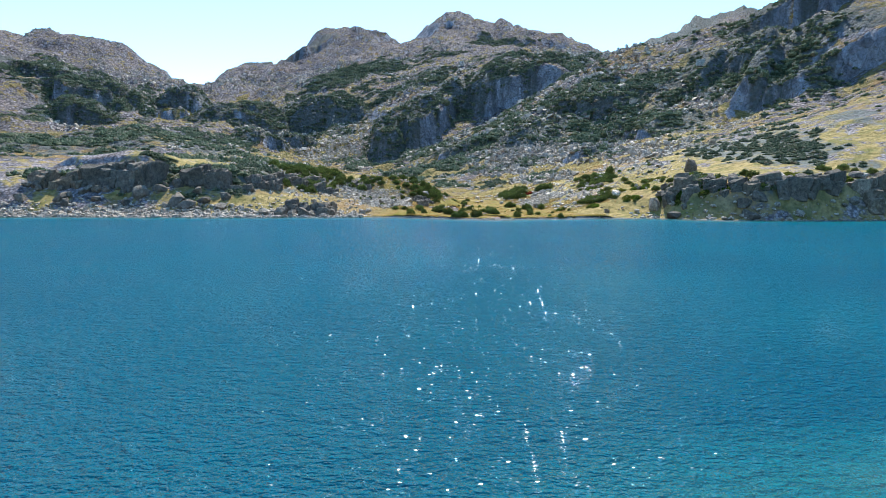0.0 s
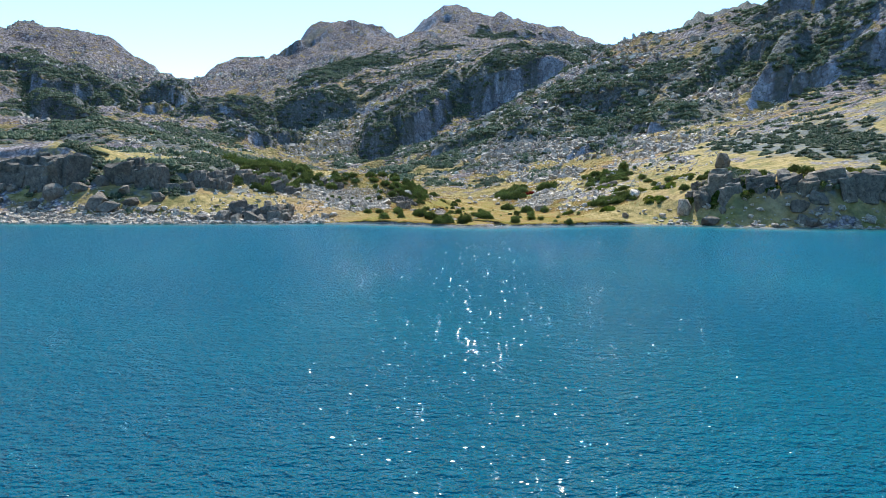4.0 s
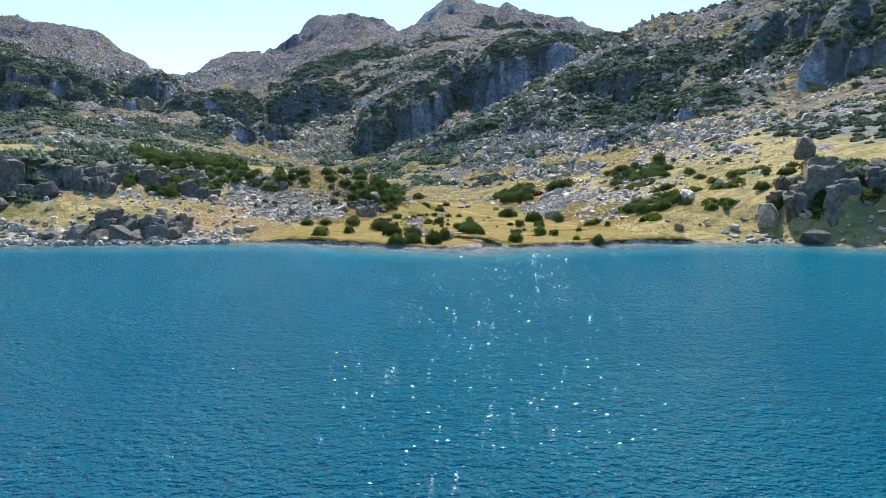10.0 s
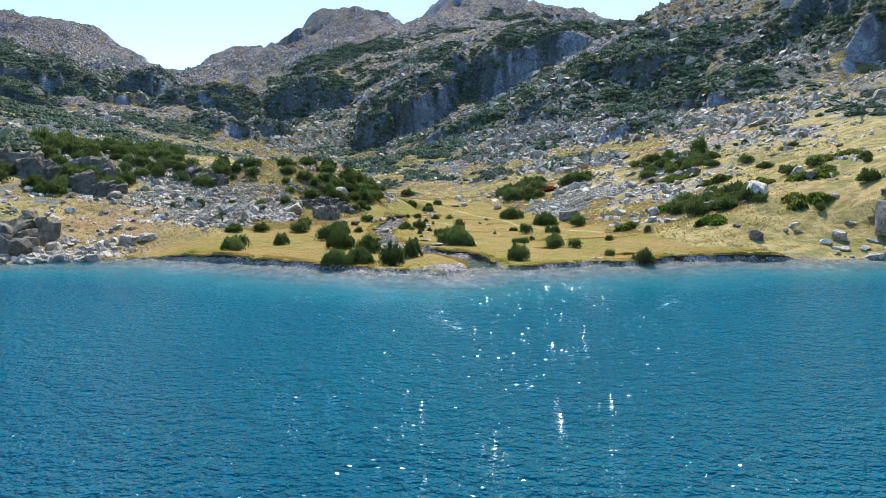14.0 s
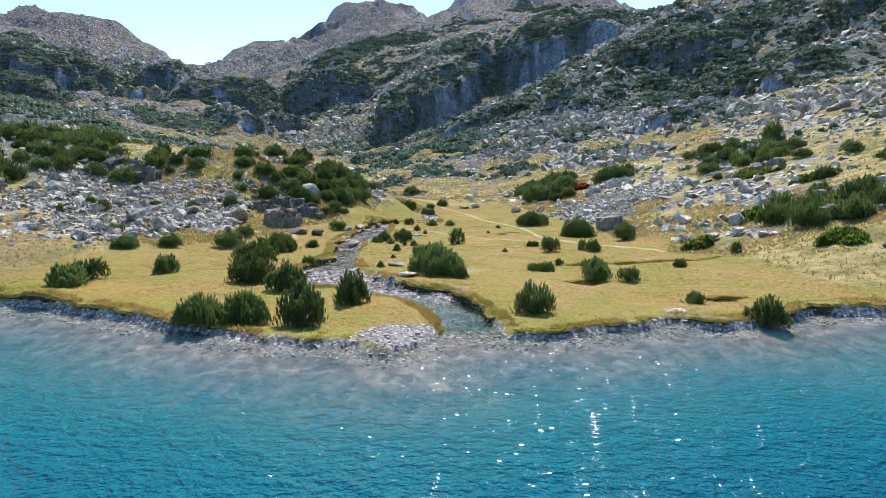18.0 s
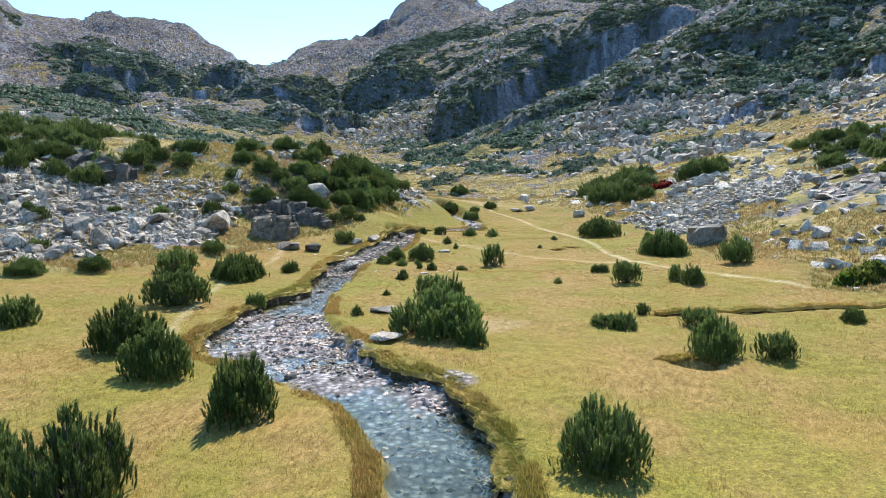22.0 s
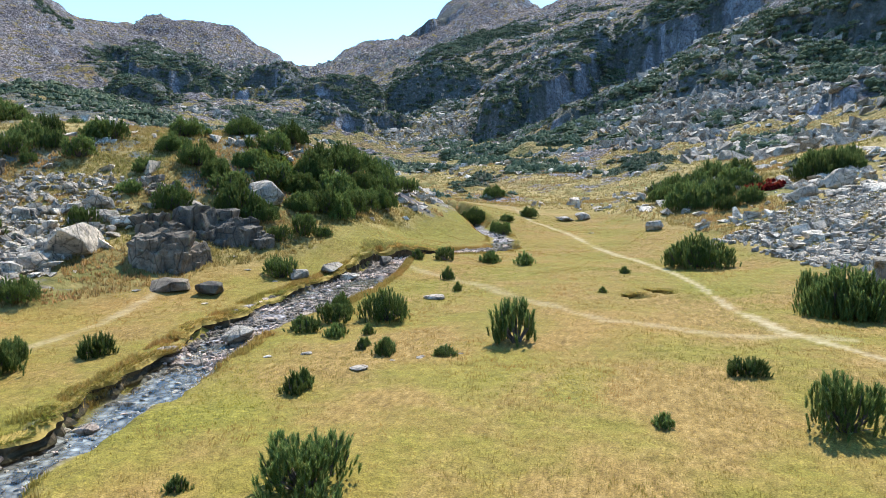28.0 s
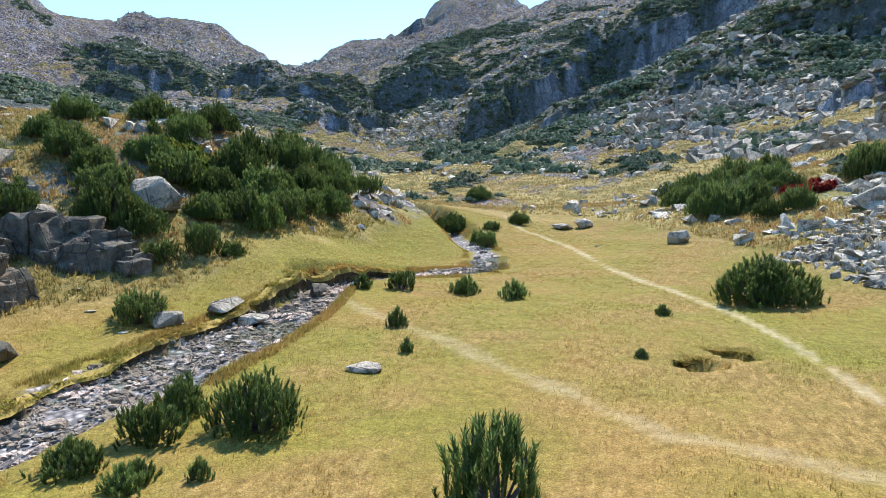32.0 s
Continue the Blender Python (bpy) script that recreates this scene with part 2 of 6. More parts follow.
def pine_material(name="pine_needles", tone=(1.0, 1.0, 1.0)):
    m = Mat(name, .85, .06)
    col = m.ramp(m.island(), (0.0, (.045, .085, .026)), (.5, (.085, .145, .042)), (.82, (.135, .20, .06)), (1.0, (.20, .24, .085)))
    col = m.mix(m.ramp(m.noise(2.5, 3), (.35, 0.0), (.7, .35)), col, (.035, .06, .02))
    col = m.mix(1.0, col, m.ramp(m.random(), (0.0, .72), (1.0, 1.35)), "MULTIPLY")
    col = m.mix(1.0, col, tone, "MULTIPLY")
    m.color(col)
    thin = m.t.nodes.new("ShaderNodeBsdfTranslucent")
    m.link(col, thin.inputs[0])
    both = m.t.nodes.new("ShaderNodeMixShader")
    both.inputs[0].default_value = .48
    m.link(m.b.outputs[0], both.inputs[1])
    m.link(thin.outputs[0], both.inputs[2])
    m.link(both.outputs[0], m.t.nodes["Material Output"].inputs["Surface"])
    return m.mat


def plain_material(name, low, high, scale=6, rough=.85):
    m = Mat(name, rough, .2)
    col = m.ramp(m.noise(scale, 5), (.3, low), (.7, high))
    m.color(m.mix(1.0, col, m.ramp(m.island(), (0.0, .7), (1.0, 1.25)), "MULTIPLY"))
    m.bump(m.noise(scale * 5, 4), .5, .02)
    return m.mat


def blade_material(name, *stops):
    m = Mat(name, .75, .15)
    col = m.ramp(m.island(), *stops)
    col = m.mix(1.0, col, m.ramp(m.noise(.7, 4), (.3, (.80, .84, .75)), (.7, (1.2, 1.14, 1.1))), "MULTIPLY")
    col = m.mix(1.0, col, m.ramp(m.noise(.22, 4), (.36, (.74, .92, .7)), (.5, (1.0, 1.0, 1.0)), (.64, (1.12, .93, 1.0))), "MULTIPLY")
    m.color(col)
    thin = m.t.nodes.new("ShaderNodeBsdfTranslucent")
    m.link(col, thin.inputs[0])
    both = m.t.nodes.new("ShaderNodeMixShader")
    both.inputs[0].default_value = .62
    m.link(m.b.outputs[0], both.inputs[1])
    m.link(thin.outputs[0], both.inputs[2])
    m.link(both.outputs[0], m.t.nodes["Material Output"].inputs["Surface"])
    return m.mat

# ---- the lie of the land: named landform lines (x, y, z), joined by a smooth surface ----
VALLEY = [(-6, 28, .6), (0, 20, .55), (3, 10, .4), (2, 40, .9), (0, 64, 1.4), (-18, 82, 2.3), (-13, 110, 5.5), (-28, 104, 3.4), (-45, 150, 7), (-58, 230, 12.5), (-105, 320, 24), (-70, 300, 20)]
MEADOW_EDGE = [(-30, 10, 1.2), (-19, 12, .8), (-17, 24, .95), (-13.5, 31, 1.1), (-10, 38, 1.15), (-8.5, 50, 1.35), (20, 12, .6), (17, 22, .7), (13.5, 34, .9), (12, 44, 1.1), (6.5, 58, 1.7), (9, 25, .55), (24, 9, .5), (-12, 9, .5)]
LEFT_BANK = [(-69, 30, 11.4), (-63, 19, 7.2), (-50, 27, 9.0), (-54.5, 14, 4.4), (-40, 8, 2.2), (-42, 18, 4.6), (-26, 37.5, 5.2), (-24.4, 32, 3.5), (-31, 40, 7.4), (-34.5, 63, 8.0), (-33, 22, 4.0), (-85, 8, 4.0), (-95, 20, 9), (-44, 45, 9.5), (-60, 60, 11)]
HILLOCK = [(-17, 46, 6.2), (-16.5, 52, 7.0), (-13, 42.4, 3.6), (-10.8, 48.5, 2.9), (-15.7, 34, 2.2), (-21, 56, 7.4), (-13, 60, 4.2), (-19, 66, 5.2), (-24, 75, 4.8), (-30, 85, 5)]
LEFT_HILL = [(-142, 76, 13), (-138, 97, 17), (-137, 118, 23), (-131, 143, 28.5), (-139, 160, 29.5), (-118, 150, 24.5), (-99, 129, 20), (-111, 168, 22.5), (-79, 120, 15), (-60, 111, 12), (-40, 100, 8.5), (-85, 70, 13), (-100, 50, 12), (-150, 40, 16)]
LEFT_CIRQUE = [(-188, 312, 42), (-157, 385, 43), (-190, 390, 53), (-151, 431, 53), (-225, 470, 71), (-275, 403, 64), (-325, 411, 78), (-230, 260, 32), (-180, 220, 25), (-300, 300, 48), (-150, 260, 25), (-100, 200, 16), (-260, 150, 25), (-330, 200, 40)]
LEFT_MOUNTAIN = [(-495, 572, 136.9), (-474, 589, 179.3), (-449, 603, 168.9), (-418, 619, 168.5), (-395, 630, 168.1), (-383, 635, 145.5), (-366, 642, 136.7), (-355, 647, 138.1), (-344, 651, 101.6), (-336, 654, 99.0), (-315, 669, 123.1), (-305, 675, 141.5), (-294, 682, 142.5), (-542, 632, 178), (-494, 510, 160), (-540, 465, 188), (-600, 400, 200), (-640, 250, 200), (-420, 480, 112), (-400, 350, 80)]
SADDLE = [(-250, 540, 92), (-330, 760, 88), (-450, 900, 95)]
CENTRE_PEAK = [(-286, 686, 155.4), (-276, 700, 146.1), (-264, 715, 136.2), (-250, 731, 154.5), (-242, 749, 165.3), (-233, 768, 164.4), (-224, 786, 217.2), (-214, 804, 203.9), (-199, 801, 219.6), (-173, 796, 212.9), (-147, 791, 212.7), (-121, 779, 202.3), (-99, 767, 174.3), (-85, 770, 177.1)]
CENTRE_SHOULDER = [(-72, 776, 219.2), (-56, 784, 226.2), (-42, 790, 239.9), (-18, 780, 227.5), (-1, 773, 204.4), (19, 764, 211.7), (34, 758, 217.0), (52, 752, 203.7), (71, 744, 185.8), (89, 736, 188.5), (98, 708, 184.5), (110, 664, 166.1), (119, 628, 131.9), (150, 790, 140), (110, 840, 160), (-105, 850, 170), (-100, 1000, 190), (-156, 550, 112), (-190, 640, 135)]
CENTRE_FLANK = [(-15.7, 534, 126), (40, 457, 120), (75, 440, 113), (-78, 365, 35), (-40, 360, 42), (0, 372, 62), (30, 330, 62), (-60, 430, 82), (-100, 480, 86), (-10, 410, 84), (-90, 415, 60), (-40, 290, 24)]
RIGHT_FLANK = [(2.9, 119, 7.5), (9.3, 190, 25), (13, 175, 22), (17.6, 184, 29), (27, 205, 36), (44, 188, 32), (46, 210, 43), (48.5, 167, 22), (53, 150, 25.5), (76, 156, 31.5), (98, 165, 44), (104, 158, 47), (114, 141, 43), (113, 106, 33.6), (93, 200, 56), (107, 178, 56), (118, 157, 61), (30, 120, 12), (-10, 150, 10)]
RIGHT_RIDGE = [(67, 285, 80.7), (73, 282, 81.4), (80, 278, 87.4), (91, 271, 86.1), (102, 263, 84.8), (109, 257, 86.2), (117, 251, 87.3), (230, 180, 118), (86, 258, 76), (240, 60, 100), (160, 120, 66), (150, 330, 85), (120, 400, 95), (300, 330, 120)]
RIGHT_SLOPE = [(33, 14, 2.2), (38, 15, 6.4), (52, 9, 6.2), (46, 35, 9.6), (50, 63, 13.5), (27.6, 47, 6.0), (26.6, 21, 3.2), (15.7, 59, 3.8), (19.5, 61, 4.8), (15.2, 74, 6), (12, 63, 3.6), (8, 66, 3.2), (75, 30, 14), (90, 60, 24), (75, 8, 6), (30, 80, 9), (20, 35, 2.6), (100, 20, 18), (70, 105, 22), (4, 85, 3)]
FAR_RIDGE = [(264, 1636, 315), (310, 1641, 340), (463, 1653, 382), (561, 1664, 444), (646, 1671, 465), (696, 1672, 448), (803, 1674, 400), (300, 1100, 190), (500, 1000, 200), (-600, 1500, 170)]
OUTSKIRTS = [(160, -60, 40), (-170, -50, 25), (300, -200, 90), (-300, -200, 70), (0, -330, 25), (150, -330, 50), (-150, -330, 40), (700, 200, 240), (900, 900, 300), (-900, 700, 230), (-800, -200, 200), (0, -900, 150), (800, -500, 220), (-700, -800, 200), (0, 2600, 300), (1500, 2200, 350), (-1500, 2000, 300)]
# the lake's edge, y by x
SHORE_X = (-400, -140, -115, -90, -67, -42, -34, -27.5, -24, -18, -14, -11, -8.6, -5.9, -2.8, -.9, 1, 2.3, 3, 3.6, 4.6, 5.6, 7, 9.5, 11.4, 12.5, 14, 17, 22, 30, 33, 37, 42, 51, 72, 95, 120, 145, 400)
SHORE_Y = (-300, -180, -40, 0, 2.6, 3.5, 5.5, 5.5, 7.5, 7.6, 7, 5.8, 5, 3.6, 2.2, 1.7, 1.8, .8, 2.0, 3.6, 4.4, 3.0, 3.2, 4.7, 6.2, 5.2, 5.8, 8.2, 8.1, 9.2, 9, 5.5, 3, 2, 5, 0, -50, -180, -300)
# the brook: x, y, half its width, height of its water
BROOK = [(4.9, 2.0, 1.1, .0), (4.5, 4.6, .9, .01), (3.9, 6.8, 1.05, .03), (2.3, 9.4, 1.05, .05), (0, 11.2, 1.35, .08), (-2.8, 13.3, 2.05, .12), (-3.9, 16.2, 1.55, .16), (-4.3, 18.6, 1.1, .2), (-4.4, 21.2, .72, .24), (-5.3, 25.0, .8, .30), (-6.1, 28.4, .95, .36), (-6.25, 31.5, 1.2, .43), (-6.3, 34.5, 1.2, .5), (-6.3, 37.6, 1.15, .58), (-6.4, 40.2, .8, .65), (-6.9, 42.6, .75, .7), (-6.0, 44.9, .55, .76), (-4.2, 46.8, .5, .84), (-2.8, 49, .5, .9), (-3.6, 53, .55, 1.0), (-6.2, 58, .6, 1.15), (-11.4, 66.8, .65, 1.45), (-17, 77, .7, 1.9), (-30, 103, .7, 3.2)]
TRAIL = [(14.5, 23.5), (11.5, 27), (9.3, 29.7), (8.1, 31.8), (7.3, 34.2), (6.95, 36.3), (6.5, 38.6), (5.8, 41.3), (4.5, 44.4), (2.7, 48.4), (1.4, 52.2), (-.2, 56.5), (-3, 60.5), (-6.5, 70.5), (-8, 80)]
SIDE_TRAIL = [(9.5, 31), (6.8, 31.2), (5.4, 31.7), (3.6, 32.2), (1.8, 34.0), (-2, 37.5), (-5, 40)]
LOW_TRAIL = [(-4.3, 10), (-5.6, 12.5), (-6.9, 15.4), (-7.8, 17.7), (-9.5, 23), (-10, 28), (-11.5, 33)]
DITCH = [(8.6, 18.6), (9.8, 19.2), (11.3, 19.4), (14.2, 20.2), (17, 20.6)]
PITS = ((8.9, 12.9, .62, .2), (5.2, 37.2, .55, .3), (4.6, 36.4, .5, .32), (14, 9.5, .6, .25))
# rock steps: from (x, y) to (x, y), height, how far the top runs back
NEAR_CLIFFS = [(-88, 12.5, -66, 13.5, 5.5, 22), (-62, 15.5, -50, 17, 3.2, 14), (-38, 7.2, -26.5, 7.2, 1.6, 7), (38, 9.5, 62, 9, 0.8, 24), (58, 10, 80, 8, 1.0, 20)]
FAR_CLIFFS = [(-304, 419, -291, 436, 26.6, 69), (-262, 395, -230, 412, 18.4, 48), (-289, 334, -264, 352, 17.5, 45), (-179, 377, -161, 437, 25.3, 66), (-160, 436, -120, 435, 25.5, 66), (-139, 326, -136, 347, 13.7, 36), (-142, 366, -128, 381, 17.0, 44), (-123, 437, -102, 449, 19.4, 50), (-75, 349, -56, 351, 32.3, 84), (-56, 351, -37, 363, 34.6, 90), (-37, 363, -4, 389, 21.3, 55), (-4, 404, 45, 365, 24.7, 64), (35, 229, 62, 197, 11.7, 30), (61, 175, 66, 142, 9.4, 24), (89, 190, 96, 183, 9.8, 25)]
RIGHT_CLIFFS = [(104, 187, 108, 174, 11.4, 30), (95, 147, 103, 141, 13.0, 34), (105, 143, 107, 129, 10.7, 28), (8, 196, 18, 173, 5.3, 14), (29, 208, 40, 198, 5.7, 15), (12, 221, 24, 185, 5.7, 15), (39, 211, 48, 201, 5.6, 15), (34, 141, 37, 134, 6.0, 15), (39, 189, 44, 186, 5.2, 13), (-345, 420, -285, 412, 22, 60), (-270, 440, -238, 445, 24, 60), (-420, 470, -330, 450, 20, 60), (118, 130, 160, 120, 15, 45), (130, 225, 190, 215, 18, 40), (-20, 200, 10, 205, 6, 30), (-270, 690, -200, 740, 20, 60)]
CLIFFS = NEAR_CLIFFS + FAR_CLIFFS + RIGHT_CLIFFS
# tawny grass on the mountainsides
GRASSY_SHORE = [(45, 11, 18, 8), (33, 13, 9, 7), (62, 12, 14, 7), (-33, 12, 9, 5), (-47, 12, 12, 5), (-30, 20, 8, 5), (-113, 398, 29.5, 40.8), (-97, 426, 10.3, 22.1), (-225, 438, 18.3, 97.6), (-155, 313, 8.4, 141.6), (-88, 122, 8.5, 71.1), (-260, 438, 18.8, 16.5)]
GRASSY = GRASSY_SHORE + [(16, 390, 22.5, 8.2), (-5, 178, 23.8, 34.4), (-25, 150, 15.9, 73.9), (39, 106, 8.5, 21.8), (50, 103, 8.5, 14.6), (61, 103, 8.6, 18.0), (99, 171, 5.2, 18.6), (108, 166, 6.2, 9.8), (94, 143, 9.2, 3.3), (13, 73, 13.3, 46.4), (25, 52, 15.1, 10.1), (34, 29, 11.6, 11.5), (-110, 332, 30.6, 142.7), (31, 155, 4.5, 22.4), (19, 122, 8.9, 11.5), (30, 116, 8.6, 20.6), (-22, 148, 4.9, 35.3), (-53, 250, 6.3, 88.3), (2, 116, 7.5, 15.3)]
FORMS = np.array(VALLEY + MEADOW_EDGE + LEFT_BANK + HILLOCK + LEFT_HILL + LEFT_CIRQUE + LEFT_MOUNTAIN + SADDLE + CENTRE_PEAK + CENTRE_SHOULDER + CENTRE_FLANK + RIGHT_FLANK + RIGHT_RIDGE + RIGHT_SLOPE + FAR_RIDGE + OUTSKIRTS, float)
EYE_X, EYE_Y = 3.0, -60.0


def warp(x, y):
    """Bearing and log of distance from a point on the lake: near and far ground get the same care."""
    dx, dy = x - EYE_X, y - EYE_Y
    return np.arctan2(dx, dy), 0.5 * np.log(dx * dx + dy * dy + 4)


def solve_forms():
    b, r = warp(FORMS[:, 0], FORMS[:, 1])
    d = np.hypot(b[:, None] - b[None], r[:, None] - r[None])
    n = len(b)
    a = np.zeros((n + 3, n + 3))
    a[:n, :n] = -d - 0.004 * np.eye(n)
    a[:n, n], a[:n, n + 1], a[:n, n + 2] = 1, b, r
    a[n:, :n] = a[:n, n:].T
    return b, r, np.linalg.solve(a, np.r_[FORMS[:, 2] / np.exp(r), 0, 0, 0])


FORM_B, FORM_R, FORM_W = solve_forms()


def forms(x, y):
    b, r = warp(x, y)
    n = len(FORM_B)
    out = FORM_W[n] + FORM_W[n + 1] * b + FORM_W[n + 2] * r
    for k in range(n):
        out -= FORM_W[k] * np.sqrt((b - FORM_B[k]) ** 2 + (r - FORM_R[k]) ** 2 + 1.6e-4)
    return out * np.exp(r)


def lattice(ix, iy, seed):
    h = (ix * 374761393 + iy * 668265263 + seed * 974634777) & 0x7FFFFFFF
    h = ((h ^ (h >> 13)) * 1274126177) & 0x7FFFFFFF
    return ((h ^ (h >> 16)) & 0xFFFF) / 65535.0


def grain(x, y, size, seed=0):
    """Smooth noise, -1 to 1."""
    u, v = x / size, y / size
    iu, iv = np.floor(u).astype(np.int64), np.floor(v).astype(np.int64)
    fu, fv = u - iu, v - iv
    fu, fv = fu * fu * (3 - 2 * fu), fv * fv * (3 - 2 * fv)
    a, b = lattice(iu, iv, seed), lattice(iu + 1, iv, seed)
    c, d = lattice(iu, iv + 1, seed), lattice(iu + 1, iv + 1, seed)
    return 2 * (a + (b - a) * fu + (c - a) * fv + (a - b - c + d) * fu * fv) - 1


def rough(x, y, size, octaves, seed=0):
    out, amp, tot = 0, 1.0, 0
    for k in range(octaves):
        out = out + amp * grain(x + 17.3 * k, y - 9.1 * k, size, seed + k)
        tot, amp, size = tot + amp, amp * .5, size * .47
    return out / tot


def ramp(v, lo, hi):
    t = np.clip((v - lo) / (hi - lo), 0, 1)
    return t * t * (3 - 2 * t)


def along(x, y, line):
    """Nearest distance to a polyline, and the interpolated further columns there."""
    line = np.array(line, float)
    best = np.full(np.shape(x), 1e9)
    extra = [np.zeros(np.shape(x)) for _ in range(line.shape[1] - 2)]
    for p, q in zip(line[:-1], line[1:]):
        d = q[:2] - p[:2]
        t = np.clip(((x - p[0]) * d[0] + (y - p[1]) * d[1]) / (d @ d), 0, 1)
        dist = np.hypot(x - p[0] - t * d[0], y - p[1] - t * d[1])
        near = dist < best
        best = np.where(near, dist, best)
        for k, e in enumerate(extra):
            extra[k] = np.where(near, p[2 + k] + t * (q[2 + k] - p[2 + k]), e)
    return (best, *extra)


def shore_gap(x, y):
    """Metres inland of the lake's edge; the lake itself is below nought."""
    x, y = np.asarray(x, float), np.asarray(y, float)
    gap = y - np.interp(x, SHORE_X, SHORE_Y)
    near = (np.abs(gap) < 30) & (np.abs(x) < 150)
    if near.any():
        d, = along(x[near], y[near], list(zip(SHORE_X, SHORE_Y)))
        gap[near] = np.sign(gap[near]) * d
    wob = .25 * grain(x, y, 1.3, 71) + .12 * grain(x, y, .5, 72)
    return np.where(y < -200, np.minimum(y + 290, 60) * -1, gap + wob)


def near_land(x, y):
    return ramp(y, -60, -8) * (1 - ramp(y, 75, 130)) * (1 - ramp(np.abs(x), 80, 140))


def is_meadow(x, y):
    """1 on the flat turf round the brook, 0 on the slopes."""
    left = np.interp(y, (0, 8, 14, 24, 31, 38, 50, 62, 80), (-22, -21, -17.5, -16, -13, -10, -8.5, -9, -16))
    right = np.interp(y, (0, 8, 12, 22, 34, 44, 58, 70, 80), (30, 27, 19.5, 16.5, 13, 11, 5.5, 0, -8))
    w = 1.2 * grain(x, y, 4, 5) + .5 * grain(x, y, 1.4, 6)
    return ramp(x + w, left - 1.5, left + 1.5) * (1 - ramp(x + w, right - 1.5, right + 1.5)) * (1 - ramp(y, 60, 78)) * ramp(y, -5, 0)


def height(x, y):
    x, y = np.asarray(x, float), np.asarray(y, float)
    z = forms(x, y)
    far = np.hypot(x - EYE_X, y - EYE_Y)
    turf = is_meadow(x, y)
    wild = 1 - turf
    lift, dip = np.zeros_like(z), np.zeros_like(z)
    for x0, y0, x1, y1, rise, back in CLIFFS:
        dx, dy = x1 - x0, y1 - y0
        size = math.hypot(dx, dy)
        u, v = ((x - x0) * dx + (y - y0) * dy) / size, (-(x - x0) * dy + (y - y0) * dx) / size
        near = (np.abs(u - size / 2) < size + rise) & (v > -4 * rise) & (v < 1.2 * back + rise)
        if not near.any():
            continue
        px, py, u, v = x[near], y[near], u[near], v[near]
        v = v + rise * (.7 * grain(px, py, rise * 1.6 + 1, 31) + .3 * grain(px, py, rise * .6 + .6, 32) + .2 * grain(px, py, rise * .25 + .3, 33))
        tall = rise * (1 + .3 * grain(px, py, rise * 1.3 + 2, 34))
        ends = ramp(u, -.25 * size, .2 * size) * (1 - ramp(u, .8 * size, 1.25 * size))
        if rise < 6:
            up, down = .62 * (.6 * ramp(v, -.1 * rise, .3 * rise) + .4 * ramp(v, .5 * rise, .9 * rise)), 0
        else:
            up, down = .4 * ramp(v, -.08 * rise, .14 * rise) + .1 * ramp(v, .4 * rise, .8 * rise), .3 * ramp(v, -3 * rise, -.1 * rise) * (1 - ramp(v, -.08 * rise, .14 * rise))
        lift[near] = np.maximum(lift[near], tall * ends * up * (1 - ramp(v, .35 * back, back)))
        dip[near] = np.maximum(dip[near], tall * ends * down)
    z = z + lift - dip
    broken = ramp(far, 60, 300)
    z = z + wild * (.45 + .8 * broken) * rough(x, y, 7, 5, 11) * ramp(far, 62, 90)
    z = z + broken * wild * (far * .011) * rough(x, y, 46, 6, 12)
    z = z + broken * wild * 3.2 * (np.abs(rough(x, y, 17, 4, 13)) - .25) + broken * wild * .9 * rough(x, y, 5.5, 3, 15)
    z = z + ramp(far, 260, 520) * wild * 8.0 * (np.abs(rough(x, y, 60, 4, 14)) - .3)
    z = z + ramp(far, 560, 760) * ramp(x, -300, -250) * wild * 11 * (np.abs(rough(x, y, 26, 3, 16)) - .2)
    z = z + turf * (.05 * grain(x, y, 2.2, 3) + .03 * grain(x, y, .7, 4))
    gap = shore_gap(x, y)
    # the land ends in a low undercut bank on the meadow and runs into the water elsewhere
    step = turf * .16
    land = np.maximum(z, .06) * ramp(gap, -.1, np.where(turf > .5, .45 + 7 * ramp(z, .42, .8) * (np.abs(x - 3) > 9), 11 - 6 * ramp(x, 30, 36))) + step * ramp(gap, -.05, .12) * (1 - ramp(gap, .3, 3))
    out = -np.minimum(gap, 0)
    bed = -(.03 + .10 * out + .035 * out ** 2) + .05 * grain(x, y, 1.1, 21)
    deep = -9 + 1.2 * rough(x, y, 20, 3, 22)
    bed = np.maximum(bed, deep)
    bed = bed + 8.5 * np.exp(-(((x - 14) / 17) ** 2 + ((y + 107) / 7) ** 2)) + 5 * np.exp(-((y + 126) / 9) ** 2)
    bed = np.minimum(bed, -.03)
    z = np.where(gap > -.1, land, bed)
    # the brook's bed with steep turf edges
    d, half, level = along(x, y, BROOK)
    d = d + .3 * grain(x, y, 1.9, 40) + .16 * grain(x, y, .8, 41) + .1 * grain(x, y, .35, 42)
    edge = ramp(d - half, -.1, .22 + .7 * ramp(y, 38, 46))
    pool = np.maximum(1 - ramp(y, 8.8, 10.2), ramp(y, 17, 18.5) * (1 - ramp(y, 25, 26.5))) * .12
    z = np.where(gap > -.1, z * edge + (1 - edge) * np.minimum(z, level - .005 - pool + .08 * grain(x, y, 1.5, 43) + .06 * grain(x, y, .45, 44)), z)
    z = np.where((d < half + 2) & (gap > 0), np.maximum(z, level - .3), z)
    d, = along(x, y, DITCH)
    z = z - turf * .3 * (1 - ramp(d + .1 * grain(x, y, .6, 45), .12, .42))
